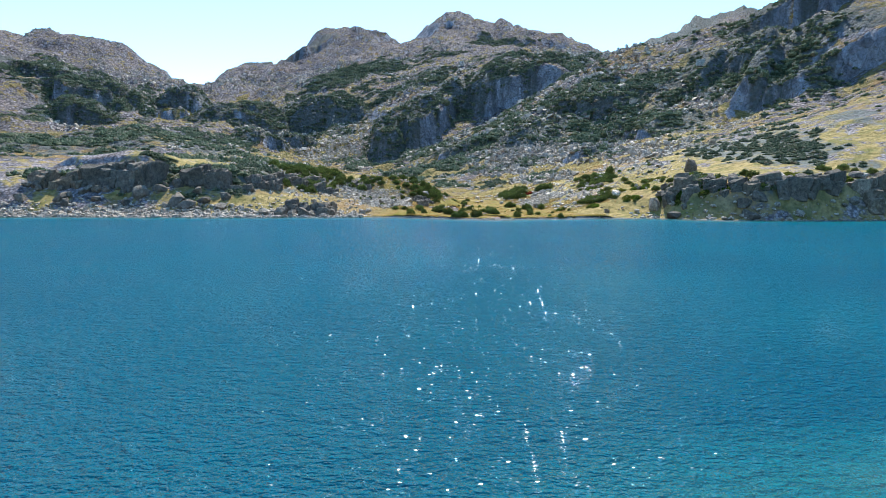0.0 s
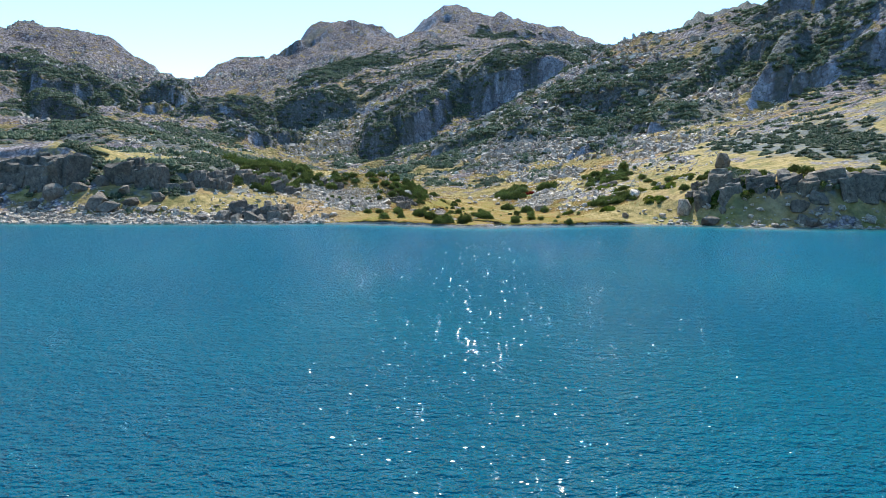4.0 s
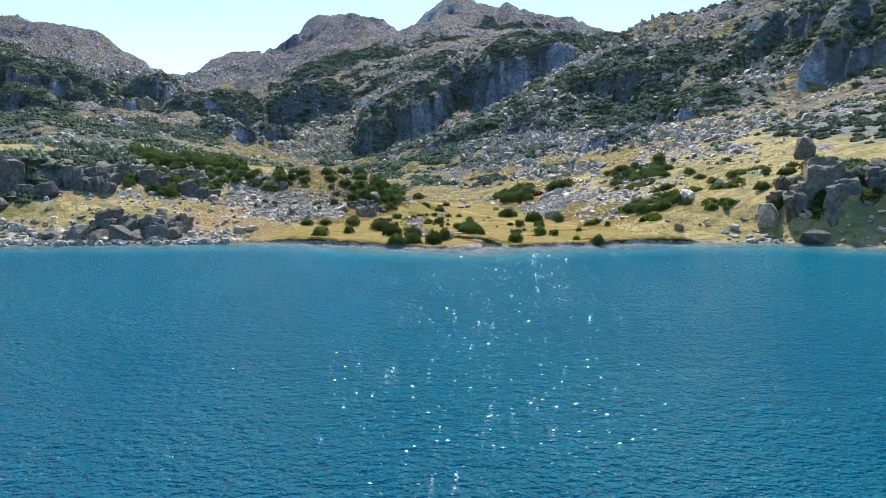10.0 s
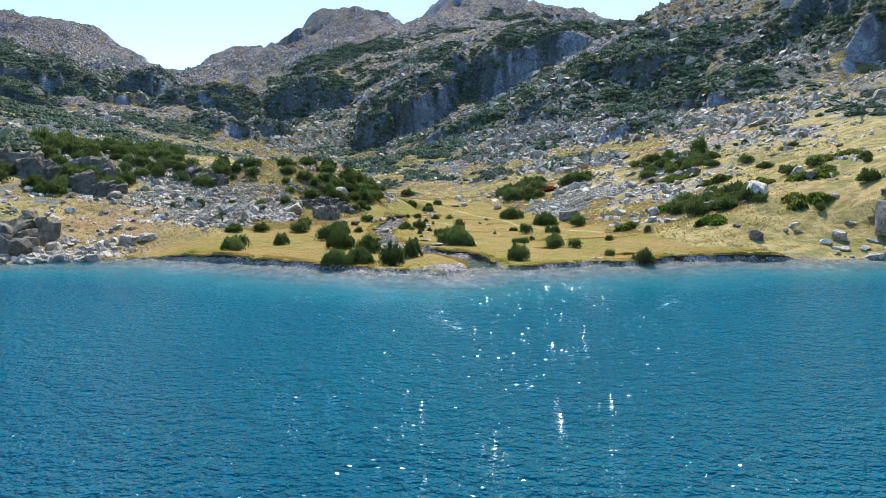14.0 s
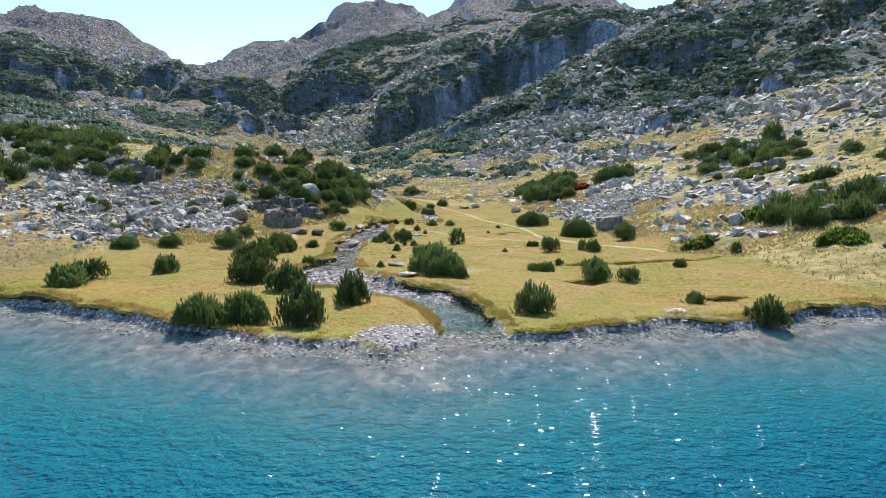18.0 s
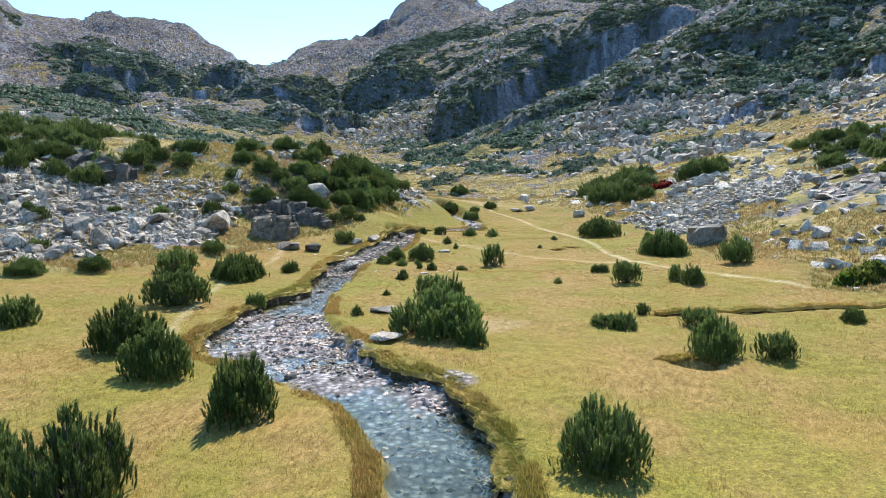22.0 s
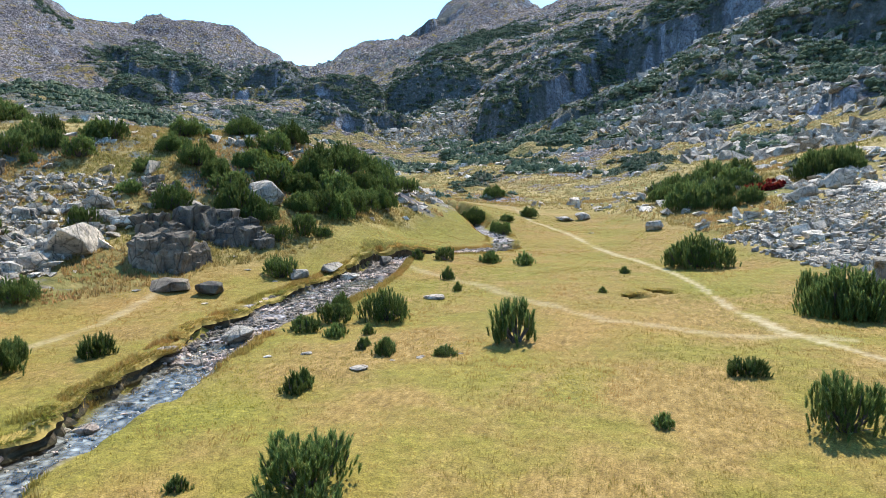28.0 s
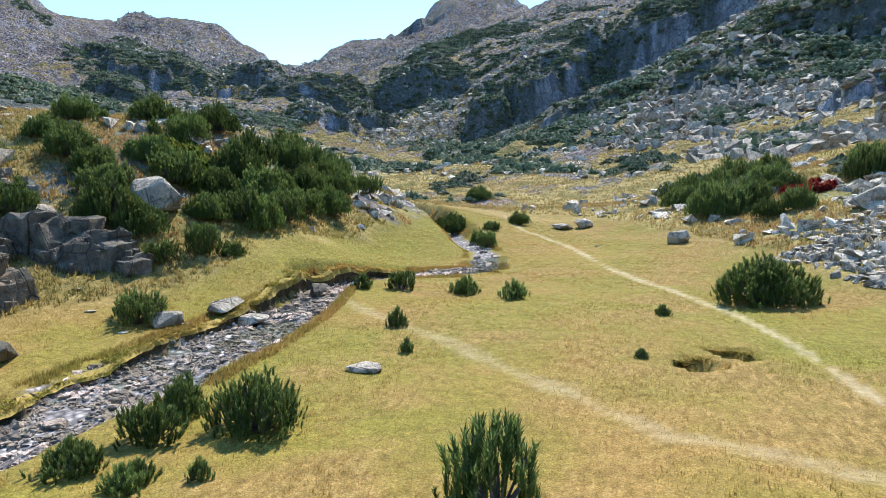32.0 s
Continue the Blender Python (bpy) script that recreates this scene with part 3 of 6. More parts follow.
    for px, py, r, deepness in PITS:
        d = np.hypot(x - px, (y - py) * 1.3) + .25 * grain(x, y, .8, 46)
        z = z - deepness * (1 - ramp(d, r * .7, r))
    return z

# where things grow and lie: x, y and the two half-widths of each patch
SCRUB_FAR = ([(-336, 415, 30.5, 12.2), (-288, 415, 17, 9.1), (-293, 339, 17.3, 41.2), (-269, 342, 14.8, 7.5), (-277, 436, 17.3, 43.3), (-256, 445, 12.3, 4.9), (-228, 453, 10.8, 4.3), (-207, 409, 7.2, 17.9), (-192, 432, 13.8, 9), (-172, 431, 27.4, 68.4), (-132, 436, 27, 67.5), (-146, 408, 9.4, 4.4), (-161, 396, 6.8, 16.9), (-113, 578, 34.2, 38.1), (-135, 548, 21.8, 29.1), (-55, 375, 23.4, 9.3), (-33, 378, 23.4, 9.4), (-18, 386, 15.9, 6.3), (22, 435, 26.4, 13.6), (47, 439, 20, 13.6), (70, 420, 17.2, 15), (13, 403, 16.4, 8.6), (30, 357, 14.8, 15.4), (15, 232, 10.6, 26.4)]
    + [(25, 176, 6.5, 2.6), (2, 204, 7.2, 18), (-74, 311, 10, 25.1), (-57, 332, 14, 24.1), (-19, 176, 10.8, 11.9), (-32, 175, 8.7, 21.7), (39, 223, 15.5, 6.2), (55, 194, 14.2, 5.7), (51, 210, 12.5, 31.3), (79, 210, 17.9, 7.2), (75, 204, 15, 6), (63, 188, 7, 17.5), (66, 155, 11.3, 10.5), (52, 175, 8.8, 8), (86, 188, 9.6, 3.8), (94, 182, 11.9, 4.8), (110, 172, 11.7, 4.7), (110, 150, 10.8, 4.3), (119, 146, 13.1, 5.2), (116, 133, 8.2, 5.8), (98, 165, 6.7, 4.3), (72, 142, 4.9, 9.8), (-3, 191, 9.1, 11.5), (42, 194, 9.4, 6)])
SCRUB_NEAR = ([(66, 51, 12.3, 30.7), (70, 42, 5.9, 14.8), (43, 17, 2.7, 6.7), (51, 8, 3.4, 2.3), (29, 58, 3.8, 9.5), (25, 27, 4.2, 4.6), (9, 71, 3.2, 8), (-57, 21, 9, 4), (-68, 22, 6.3, 2.5), (-140, 140, 13.2, 15.6), (-168, 304, 21.2, 15.4), (-50, 30, 7.2, 18.1), (-38, 35, 5.7, 14.2), (-31, 37, 4.7, 3.7), (-26, 43, 2.7, 3.3), (-66, 16, 5, 2), (-45, 51, 5.9, 14.8), (-31, 36, 2.8, 2.2), (-27, 43, 2.5, 2.5), (-169, 299, 19.5, 16.9), (-135, 154, 5.5, 13.8), (-121, 157, 9.8, 15.3), (-65, 147, 8.8, 22), (9, 81, 3.3, 8.3)]
    + [(32, 59, 2.3, 5.4), (25, 30, 2.2, 2.6), (28, 67, 2.1, 5.3), (-14, 127, 3.1, 7.7), (4, 111, 3.6, 9.1), (23, 117, 3.3, 8.3), (20, 151, 4.2, 6.3), (-19, 107, 3.1, 7.8), (-8, 63, 1.3, 3.3), (-17, 47, 3, 3.4), (-17, 40, 1, 0.6), (-14, 53, 2.4, 2.6), (-13, 45, 1, 1.6), (-24, 44, 1.6, 1.3), (-38, 129, 4.5, 11.2), (9, 80, 2.9, 7.1), (11, 66, 1.2, 1.7), (4, 110, 3.4, 8.6), (16, 107, 2.1, 5.2), (17, 67, 1.9, 2.6), (-17, 50, 1.9, 3), (-16, 42, 1.5, 1.1), (-21, 43, 0.9, 0.4)])
ROCKY = ([(-24, 28, 6.1, 5.1), (-18, 30, 3.4, 2.6), (-22, 21, 2.3, 1.6), (-29, 31, 2.9, 1.6), (21, 62, 7.7, 10.4), (22, 45, 5.1, 10.1), (12, 44, 3.4, 4.5), (40, 74, 7.9, 19.8), (30, 41, 2.5, 5.8), (19, 25, 2.1, 2.1), (25, 39, 4.2, 5.5), (17, 59, 3.7, 6), (-53, 5, 9.5, 3.8), (-37, 7, 5.7, 2.3), (-35, 11, 5.8, 9.1), (-61, 10, 5.6, 3.9), (78, 69, 11.3, 28.2), (91, 165, 7.9, 19.9), (55, 99, 11, 27.5), (41, 148, 15.6, 31.7)]
    + [(23, 156, 12, 17.7), (-94, 375, 17.6, 44), (-110, 347, 18.5, 32), (40, 58, 7.3, 12.5), (-158, 339, 9.4, 23.6), (10, 47, 3, 2.2), (10, 54, 1.8, 1.8), (15, 60, 2.5, 3.6), (8, 146, 9.6, 21.4), (20, 104, 8.8, 17.7), (-10, 58, 2.1, 5.2), (0, 65, 1.4, 1.8), (-1, 185, 11.2, 16.5), (17, 165, 9.9, 9.8), (-101, 328, 16.4, 41)])
SCRUB_HILL = [(-131, 140, 15, 12), (-118, 147, 11, 9), (-138, 118, 11, 16), (-99, 129, 12, 8), (-79, 118, 13, 8), (-60, 109, 11, 7), (-88, 78, 16, 10), (-70, 58, 12, 10), (-46, 88, 9, 8), (-31, 84, 6, 7), (-120, 95, 12, 12), (-150, 60, 14, 16), (-85, 16, 9, 3), (-60, 20, 9, 3), (-160, 110, 16, 16)]
SCRUB_BANDS = [(-392, 503, 25.8, 25.3), (-324, 418, 19.3, 7.1), (-302, 436, 17.0, 1.5), (-482, 479, 22.7, 8.0), (-407, 463, 20.6, 13.5), (-375, 471, 20.1, 20.0), (-318, 478, 24.0, 52.0), (-109, 574, 37.6, 23.3), (-147, 536, 30.8, 14.9), (-109, 450, 34.9, 3.6), (-67, 459, 26.2, 29.4), (17, 646, 35.4, 30.1), (37, 383, 22.2, 4.8), (68, 378, 14.8, 23.4), (-71, 259, 4.9, 31.9), (-74, 318, 7.0, 27.5), (-25, 144, 6.0, 17.1), (-37, 118, 4.1, 8.1), (-11, 117, 4.8, 6.6), (-13, 170, 7.0, 2.6), (-5, 171, 8.4, 5.0), (-1, 202, 9.9, 1.5), (7, 202, 11.6, 1.5), (17, 150, 4.4, 3.6)]
SCRUB_KNOLLS = [(560, 1650, 380, 150), (21, 114, 4.6, 9.3), (-19, 389, 19.3, 1.5), (38, 252, 16.7, 15.1), (49, 206, 15.5, 1.5), (42, 180, 7.5, 4.7), (41, 134, 4.5, 2.8), (16, 261, 10.7, 30.9), (-170, 302, 20.1, 10.8), (-160, 316, 17.1, 16.6), (-187, 306, 20.6, 7.0), (-71, 339, 15.2, 1.5), (-44, 286, 14.5, 38.0), (-27, 292, 14.7, 42.3)]
# shrubs on the meadow: x, y, width, height
SHRUBS = ([(-4.5, 3.5, 1.94, 1.68), (-1.1, 3.9, 1.93, 1.59), (-3.2, 4, 2.1, 1.75), (14.4, 6, 1.57, 1.07), (6.6, 6.8, 1.79, 1.16), (-0.4, 7.5, 1.54, 1.45), (-13.1, 8.8, 1.9, 1.06), (12.7, 8.9, 0.77, 0.61), (-3.7, 9.6, 1.86, 1.35), (-13.6, 10.9, 1.62, 1.08), (-6.1, 11.6, 2.17, 1.45), (-11.1, 13.1, 1.41, 1.03), (3.2, 13.6, 0.88, 0.97), (9.5, 13.8, 1.54, 1.18), (11, 13.9, 1.15, 0.6), (2.1, 14.6, 2.93, 1.51), (7.4, 16.3, 0.75, 0.67), (6.8, 16.5, 0.81, 0.49), (-1.2, 16.6, 0.37, 0.37), (9.5, 16.9, 1.04, 0.69), (-8.3, 17.3, 2.71, 1.4), (-5.5, 17.8, 0.76, 0.84), (1.5, 18.1, 1.57, 1.32), (14.2, 18.1, 0.84, 0.5)]
    + [(8.1, 18.5, 0.65, 0.4), (-1.2, 19.9, 0.32, 0.21), (-17.6, 20.2, 1.75, 0.7), (0.4, 20.4, 1.38, 0.81), (-15.9, 22.3, 1.61, 0.71), (-9, 22.9, 2.72, 1.25), (-12.8, 24, 2.17, 1.19), (5, 24.1, 0.36, 0.2), (-1.8, 24.1, 0.44, 0.46), (10.4, 24.2, 0.96, 0.96), (-9.1, 24.4, 0.69, 0.93), (-1.8, 24.5, 0.41, 0.44), (7.8, 24.6, 1.3, 1.08), (9.9, 25.1, 0.9, 0.81), (-7.7, 25.3, 0.81, 0.74), (-1.2, 27.3, 0.51, 0.41), (6.7, 27.6, 0.83, 0.47), (-1.9, 27.6, 0.27, 0.46), (-1.3, 27.7, 0.47, 0.33), (0.2, 27.7, 0.56, 0.27), (-1.9, 27.9, 0.21, 0.31), (-13.6, 28.5, 1.53, 0.81), (-3.1, 28.6, 0.52, 0.35), (-4.1, 28.8, 0.86, 0.51)]
    + [(-3.1, 28.9, 0.43, 0.31), (-2.4, 29.2, 0.31, 0.33), (13, 29.3, 1.76, 1.32), (1.6, 29.3, 1.44, 1.29), (-3.8, 30.1, 1.05, 0.7), (-2.6, 31, 1.59, 0.97), (-4.1, 31.1, 0.9, 0.78), (10.2, 34, 2.8, 1.87), (9.6, 35.4, 1.18, 1.18), (-1.7, 35.7, 0.31, 0.39), (-8.9, 35.9, 1.46, 0.66), (3.3, 36.4, 0.31, 0.19), (-2.7, 37.9, 0.53, 0.53), (3.9, 40.8, 0.42, 0.31), (-5.3, 41.9, 0.64, 0.38), (-0.4, 42.1, 0.8, 0.45), (-4.1, 42.4, 1.07, 0.54), (-2.1, 42.7, 1.08, 0.46), (6.8, 43.2, 2.97, 1.17), (-4, 55.2, 1.27, 0.95), (-4.9, 56.9, 0.99, 0.83), (-4.6, 59, 1.04, 0.49), (-7.4, 61.4, 2.61, 1.3), (-3.7, 63.3, 1.53, 0.84)]
    + [(-11, 84.7, 2.84, 0.91)])


def patches(x, y, plan, seed, ragged=.5, size=.5):
    """1 inside a plan's ragged patches, 0 outside."""
    out = np.zeros(np.shape(x))
    for cx, cy, rx, ry in plan:
        near = (np.abs(x - cx) < rx * 1.6) & (np.abs(y - cy) < ry * 1.6)
        if near.any():
            px, py = x[near], y[near]
            s = max(1.2, rx * size)
            d = np.hypot((px - cx) / rx, (py - cy) / ry) + ragged * grain(px, py, s, seed) + .3 * grain(px, py, s * .35, seed + 1)
            out[near] = np.maximum(out[near], 1 - ramp(d, .75, 1.05))
    return out


# broad belts of scrub on the mountainsides: x, y, half-widths, how dense
BELTS = [(45, 205, 75, 60, .62), (130, 190, 60, 70, .6), (30, 425, 90, 60, .6), (-60, 500, 90, 80, .5), (-310, 415, 100, 40, .62), (-170, 440, 90, 30, .55), (-240, 330, 90, 60, .35), (0, 170, 40, 50, .5), (-90, 590, 90, 60, .35), (-130, 110, 60, 40, .4), (70, 60, 30, 40, .4)]


def woods(x, y):
    """Where dwarf pine scrub covers the mountainsides."""
    out = patches(x, y, SCRUB_FAR + SCRUB_HILL + SCRUB_BANDS + SCRUB_KNOLLS, 64, .6)
    for x0, y0, x1, y1, rise, _ in FAR_CLIFFS + RIGHT_CLIFFS:
        dx, dy = x1 - x0, y1 - y0
        size = math.hypot(dx, dy)
        u, v = ((x - x0) * dx + (y - y0) * dy) / size, (-(x - x0) * dy + (y - y0) * dx) / size
        near = (u > -.2 * size - 4) & (u < 1.2 * size + 4) & (v > -rise) & (v < 2.2 * rise + 6)
        if near.any():
            w = v[near] + rise * (.9 * grain(x[near], y[near], rise * 1.6 + 1, 31) + .3 * grain(x[near], y[near], 4, 69))
            out[near] = np.maximum(out[near], ramp(w, .1 * rise, .25 * rise) * (1 - ramp(w, .9 * rise + 2, 1.5 * rise + 4)))
    band = grain(x * .55 + y * .12, y, 15, 66) + .7 * grain(x * .7, y, 6.5, 67) + .45 * grain(x, y, 2.8, 68)
    for cx, cy, rx, ry, much in BELTS:
        d = np.hypot((x - cx) / rx, (y - cy) / ry)
        out = np.maximum(out, ramp(band + 1.6 * (much - .5) - 1.5 * ramp(d, .6, 1.1), .05, .35))
    return out

# ---- the ground: one sheet out to the horizon ----
def sheet(name, xs, ys, zs, mat, values=None):
    """A grid mesh from 2D arrays, with float values on its points."""
    rows, cols = xs.shape
    me = bpy.data.meshes.new(name)
    co = np.stack([xs, ys, zs], -1).reshape(-1, 3).astype(np.float32)
    i = np.arange(rows * cols).reshape(rows, cols)
    quads = np.stack([i[:-1, :-1], i[:-1, 1:], i[1:, 1:], i[1:, :-1]], -1).reshape(-1, 4).astype(np.int32)
    me.vertices.add(len(co))
    me.vertices.foreach_set("co", co.ravel())
    me.loops.add(quads.size)
    me.loops.foreach_set("vertex_index", quads.ravel())
    me.polygons.add(len(quads))
    me.polygons.foreach_set("loop_start", np.arange(0, quads.size, 4, dtype=np.int32))
    me.polygons.foreach_set("use_smooth", np.ones(len(quads), bool))
    for key, v in (values or {}).items():
        me.attributes.new(key, "FLOAT", "POINT").data.foreach_set("value", np.ascontiguousarray(v, np.float32).ravel())
    me.materials.append(mat)
    me.update(calc_edges=True)
    return new(name, me)


def ground_values(x, y, z):
    """What covers the ground at each point."""
    turf, gap = is_meadow(x, y), shore_gap(x, y)
    d, half, level = along(x, y, BROOK)
    bed = (1 - ramp(d + .15 * grain(x, y, .7, 51) - half, -.12, .04)) * (gap > -3)
    spit = 1 - ramp(np.hypot((x - 2.4) / 1.5, (y - 2.6) / 1.6) + .2 * grain(x, y, .8, 52), .8, 1.05)
    bar = 1 - ramp(np.hypot((x - 3.0) / 1.0, (y - 10.4) / .7) + .2 * grain(x, y, .8, 53), .8, 1.05)
    beach = (1 - ramp(gap + .2 * grain(x, y, .6, 54), .1, .35)) * (1 - ramp(-gap, 3.5, 7))
    gravel = np.clip(np.maximum.reduce([bed, spit, bar, beach]), 0, 1)
    silt = ramp(-gap, 2.2, 5.5)
    green = np.maximum((1 - ramp(d - half + .5 * grain(x, y, 1.5, 55), .2, 1.4)) * .4, (1 - ramp(gap + .6 * grain(x, y, 1.6, 56), .4, 2.2)) * .75)
    green = np.maximum(green, ramp(grain(x, y, 3.2, 57) + .5 * grain(x, y, 1.1, 58), .55, 1.0) * .55)
    low = (1 - ramp(np.hypot((x + 9) / 6, (y - 52) / 14), .6, 1.1)) * .7
    green = np.maximum(green, low)
    worn = 0
    for line, wide, much in ((TRAIL, .15, .75), (SIDE_TRAIL, .22, .38), (LOW_TRAIL, .2, .45)):
        d2, = along(x, y, line)
        worn = np.maximum(worn, much * (1 - ramp(d2 + .12 * grain(x, y, .9, 59), wide * .5, wide * 1.3)))
    worn = np.maximum(worn, .35 * (1 - ramp(np.hypot((x - 3.2) / 1.6, (y - 16) / 1.3) + .4 * grain(x, y, 1.1, 60), .4, 1.0)))
    bald = .5 + .35 * rough(x, y, 26, 4, 61)
    bald = bald + .16 * ramp(np.hypot(x, y), 160, 420) - .4 * (1 - ramp(np.hypot((x - 35) / 60, (y - 60) / 60), .6, 1.0)) - .5 * (1 - ramp(np.hypot((x + 35) / 50, (y - 38) / 45), .6, 1.0))
    bald = np.maximum(bald * .9, patches(x, y, ROCKY, 63) * (.5 + .3 * ramp(y, 90, 160)))
    bald = np.maximum(bald, .72 * ramp(np.hypot(x, y), 470, 600))
    bald = bald * (1 - .85 * patches(x, y, GRASSY, 73, .6, .4))
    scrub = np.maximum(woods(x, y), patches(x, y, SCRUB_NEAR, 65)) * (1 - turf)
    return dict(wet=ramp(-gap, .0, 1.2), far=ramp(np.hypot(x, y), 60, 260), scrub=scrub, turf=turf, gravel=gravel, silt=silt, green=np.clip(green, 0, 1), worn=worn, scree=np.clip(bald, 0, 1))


LAID = {}


def surface(x, y):
    """Height of the laid ground sheet."""
    dx, dy = np.asarray(x, float) - LAID["centre"][0], np.asarray(y, float) - LAID["centre"][1]
    r, a = np.hypot(dx, dy), np.arctan2(dx, dy)
    i = np.clip(np.searchsorted(LAID["r"], r) - 1, 0, len(LAID["r"]) - 2)
    j = np.clip(np.searchsorted(LAID["a"], a) - 1, 0, len(LAID["a"]) - 2)
    f = np.clip((r - LAID["r"][i]) / (LAID["r"][i + 1] - LAID["r"][i]), 0, 1)
    g = np.clip((a - LAID["a"][j]) / (LAID["a"][j + 1] - LAID["a"][j]), 0, 1)
    z = LAID["z"]
    return (z[i, j] * (1 - f) + z[i + 1, j] * f) * (1 - g) + (z[i, j + 1] * (1 - f) + z[i + 1, j + 1] * f) * g


def ground():
    cx, cy = 3.0, -125.0
    r = [2.0]
    while r[-1] < 4200:
        v = r[-1]
        r.append(v + (6 if v < 100 else 1 if v < 119 else (.2 if v < 172 else .3) if v < 200 else max(.3, .0062 * (v - 140)) if v < 1100 else v * .04))
    fine = np.r_[np.arange(-46, -9, .14), np.arange(-9, 7.5, .055), np.arange(7.5, 40, .14)]
    a = np.radians(np.r_[np.arange(-180, -46, 4.0), fine, np.arange(40, 180.1, 4.0)])
    a[-1] = a[0] + 2 * math.pi
    rr, aa = np.meshgrid(np.array(r), a, indexing="ij")
    x, y = cx + rr * np.sin(aa), cy + rr * np.cos(aa)
    z = height(x, y)
    LAID.update(r=np.array(r), a=a, z=z, centre=(cx, cy))
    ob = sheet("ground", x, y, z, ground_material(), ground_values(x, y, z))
    return tagged(ob, "mountain valley floor of golden turf, scree and rock", "ground", kind="structure")


ground_sheet = ground()


def lake():
    xs = np.r_[np.arange(-190, -60, 5.0), np.arange(-60, 60, .6), np.arange(60, 190.1, 5)]
    ys = np.r_[np.arange(-300, -130, 6.0), np.arange(-130, -12, 1.5), np.arange(-12, 13, .4)]
    x, y = np.meshgrid(xs, ys, indexing="xy")
    z = height(x, y)
    mat = water_material("lake_water", (.002, .17, .19), (.0008, .084, .128), .85, 1.0, 2.5, 1.21)
    ob = sheet("lake_water", x, y, 0 * x, mat, dict(depth=np.clip(-z, 0, 12)))
    ob.visible_shadow = False
    return tagged(ob, "clear rippled blue lake water with sun glitter", "water", kind="structure")


lake()


def glint_facets():
    """Small glossy facets added to the lake, leaned to glint in the sun."""
    g = np.random.default_rng(12)
    n = 52000
    x, y = g.uniform(-40, 46, n), g.uniform(-112, 1.5, n)
    keep = shore_gap(x, y) < -.8
    x, y = x[keep], y[keep]
    n = len(x)
    size = g.uniform(.010, .030, n)
    a, b = np.radians(g.normal(0, 6, n)), np.radians(g.normal(-11, 6, n))
    nx, ny = np.tan(a), np.tan(b)
    rows = []
    for ux, uy in ((-1.8, 0), (0, -.7), (1.8, 0), (0, .7)):
        px, py = ux * size, uy * size
        rows.append(np.stack([x + px, y + py, .005 - nx * px - ny * py], -1))
    co = np.stack(rows, 1).reshape(-1, 3)
    me = bpy.data.meshes.new("glint_facets")
    me.from_pydata(co.tolist(), [], np.arange(4 * n).reshape(-1, 4).tolist())
    m = Mat("glint_facet_water", .2, .4)
    m.color((.003, .075, .10))
    me.materials.append(m.mat)
    return tagged(new("glint_facets", me), "small tilted facets added on the lake for sun glints", "water", kind="stuff")


glint_facets()


def brook_water():
    pts = np.array(BROOK, float)
    s = np.r_[0, np.cumsum(np.hypot(*np.diff(pts[:, :2], axis=0).T))]
    t = np.arange(1.6, s[-1], .3)
    line = np.stack([np.interp(t, s, pts[:, k]) for k in range(4)], -1)
    d = np.gradient(line[:, :2], axis=0)
    d /= np.linalg.norm(d, axis=1)[:, None]
    across = np.linspace(1, -1, 13)
    x = line[:, 0, None] - d[:, 1, None] * across * (line[:, 2, None] + .45)
    y = line[:, 1, None] + d[:, 0, None] * across * (line[:, 2, None] + .45)
    z = line[:, 3, None] + 0 * x - .02 + .004
    mat = water_material("brook_water", (.03, .022, .010), (.02, .018, .012), 1.6, .10, 3.0, 1.18)
    ob = sheet("brook_water", x, y, z, mat, dict(depth=np.clip(z - height(x, y), 0, 2)))
    ob.visible_shadow = False
    return tagged(ob, "shallow clear brook running over stones", "water", kind="structure")


brook_water()

# ---- shapes shared by plants and stones ----
ROCK = rock_material("rock", 1.85)
# for dark boulders, and for crags whose shade is put into the colour
DARK_AND_SHADED_ROCK = rock_material("dark_and_shaded_rock", .66)
PALE_ROCK = rock_material("pale_rock", 1.5)
PINE = pine_material("pine_needles", (1.5, 1.28, 1.2))
BANK_PINE = pine_material("bank_pine_needles", (1.45, 1.2, 1.15))
# paler, bluer needles: haze put into the distant scrub's colour
HAZED_SCRUB = pine_material("hazed_scrub_needles", (1.95, 1.42, 2.8))
BARK = plain_material("bark", (.07, .055, .045), (.17, .145, .125), 14)
rng = np.random.default_rng(7)


def mesh_of(name, co, faces, mat, smooth=False):
    """A mesh from an array of points and equal-sided faces."""
    me = bpy.data.meshes.new(name)
    co, faces = np.ascontiguousarray(co, np.float32), np.ascontiguousarray(faces, np.int32)
    n = faces.shape[1]
    me.vertices.add(len(co))
    me.vertices.foreach_set("co", co.ravel())
    me.loops.add(faces.size)
    me.loops.foreach_set("vertex_index", faces.ravel())
    me.polygons.add(len(faces))
    me.polygons.foreach_set("loop_start", np.arange(0, faces.size, n, dtype=np.int32))
    me.polygons.foreach_set("use_smooth", np.full(len(faces), smooth))
    me.materials.append(mat)
    me.update(calc_edges=True)
    return me


def child(name, mesh, parent, label=""):
    ob = new(name, mesh)
    ob.parent = parent
    return tagged(ob, label)


def ball(level):
    bm = bmesh.new()
    bmesh.ops.create_icosphere(bm, subdivisions=level, radius=1)
    co = np.array([v.co for v in bm.verts])
    fa = np.array([[v.index for v in f.verts] for f in bm.faces])
    bm.free()
    return co, fa


BALLS = {1: ball(1)}


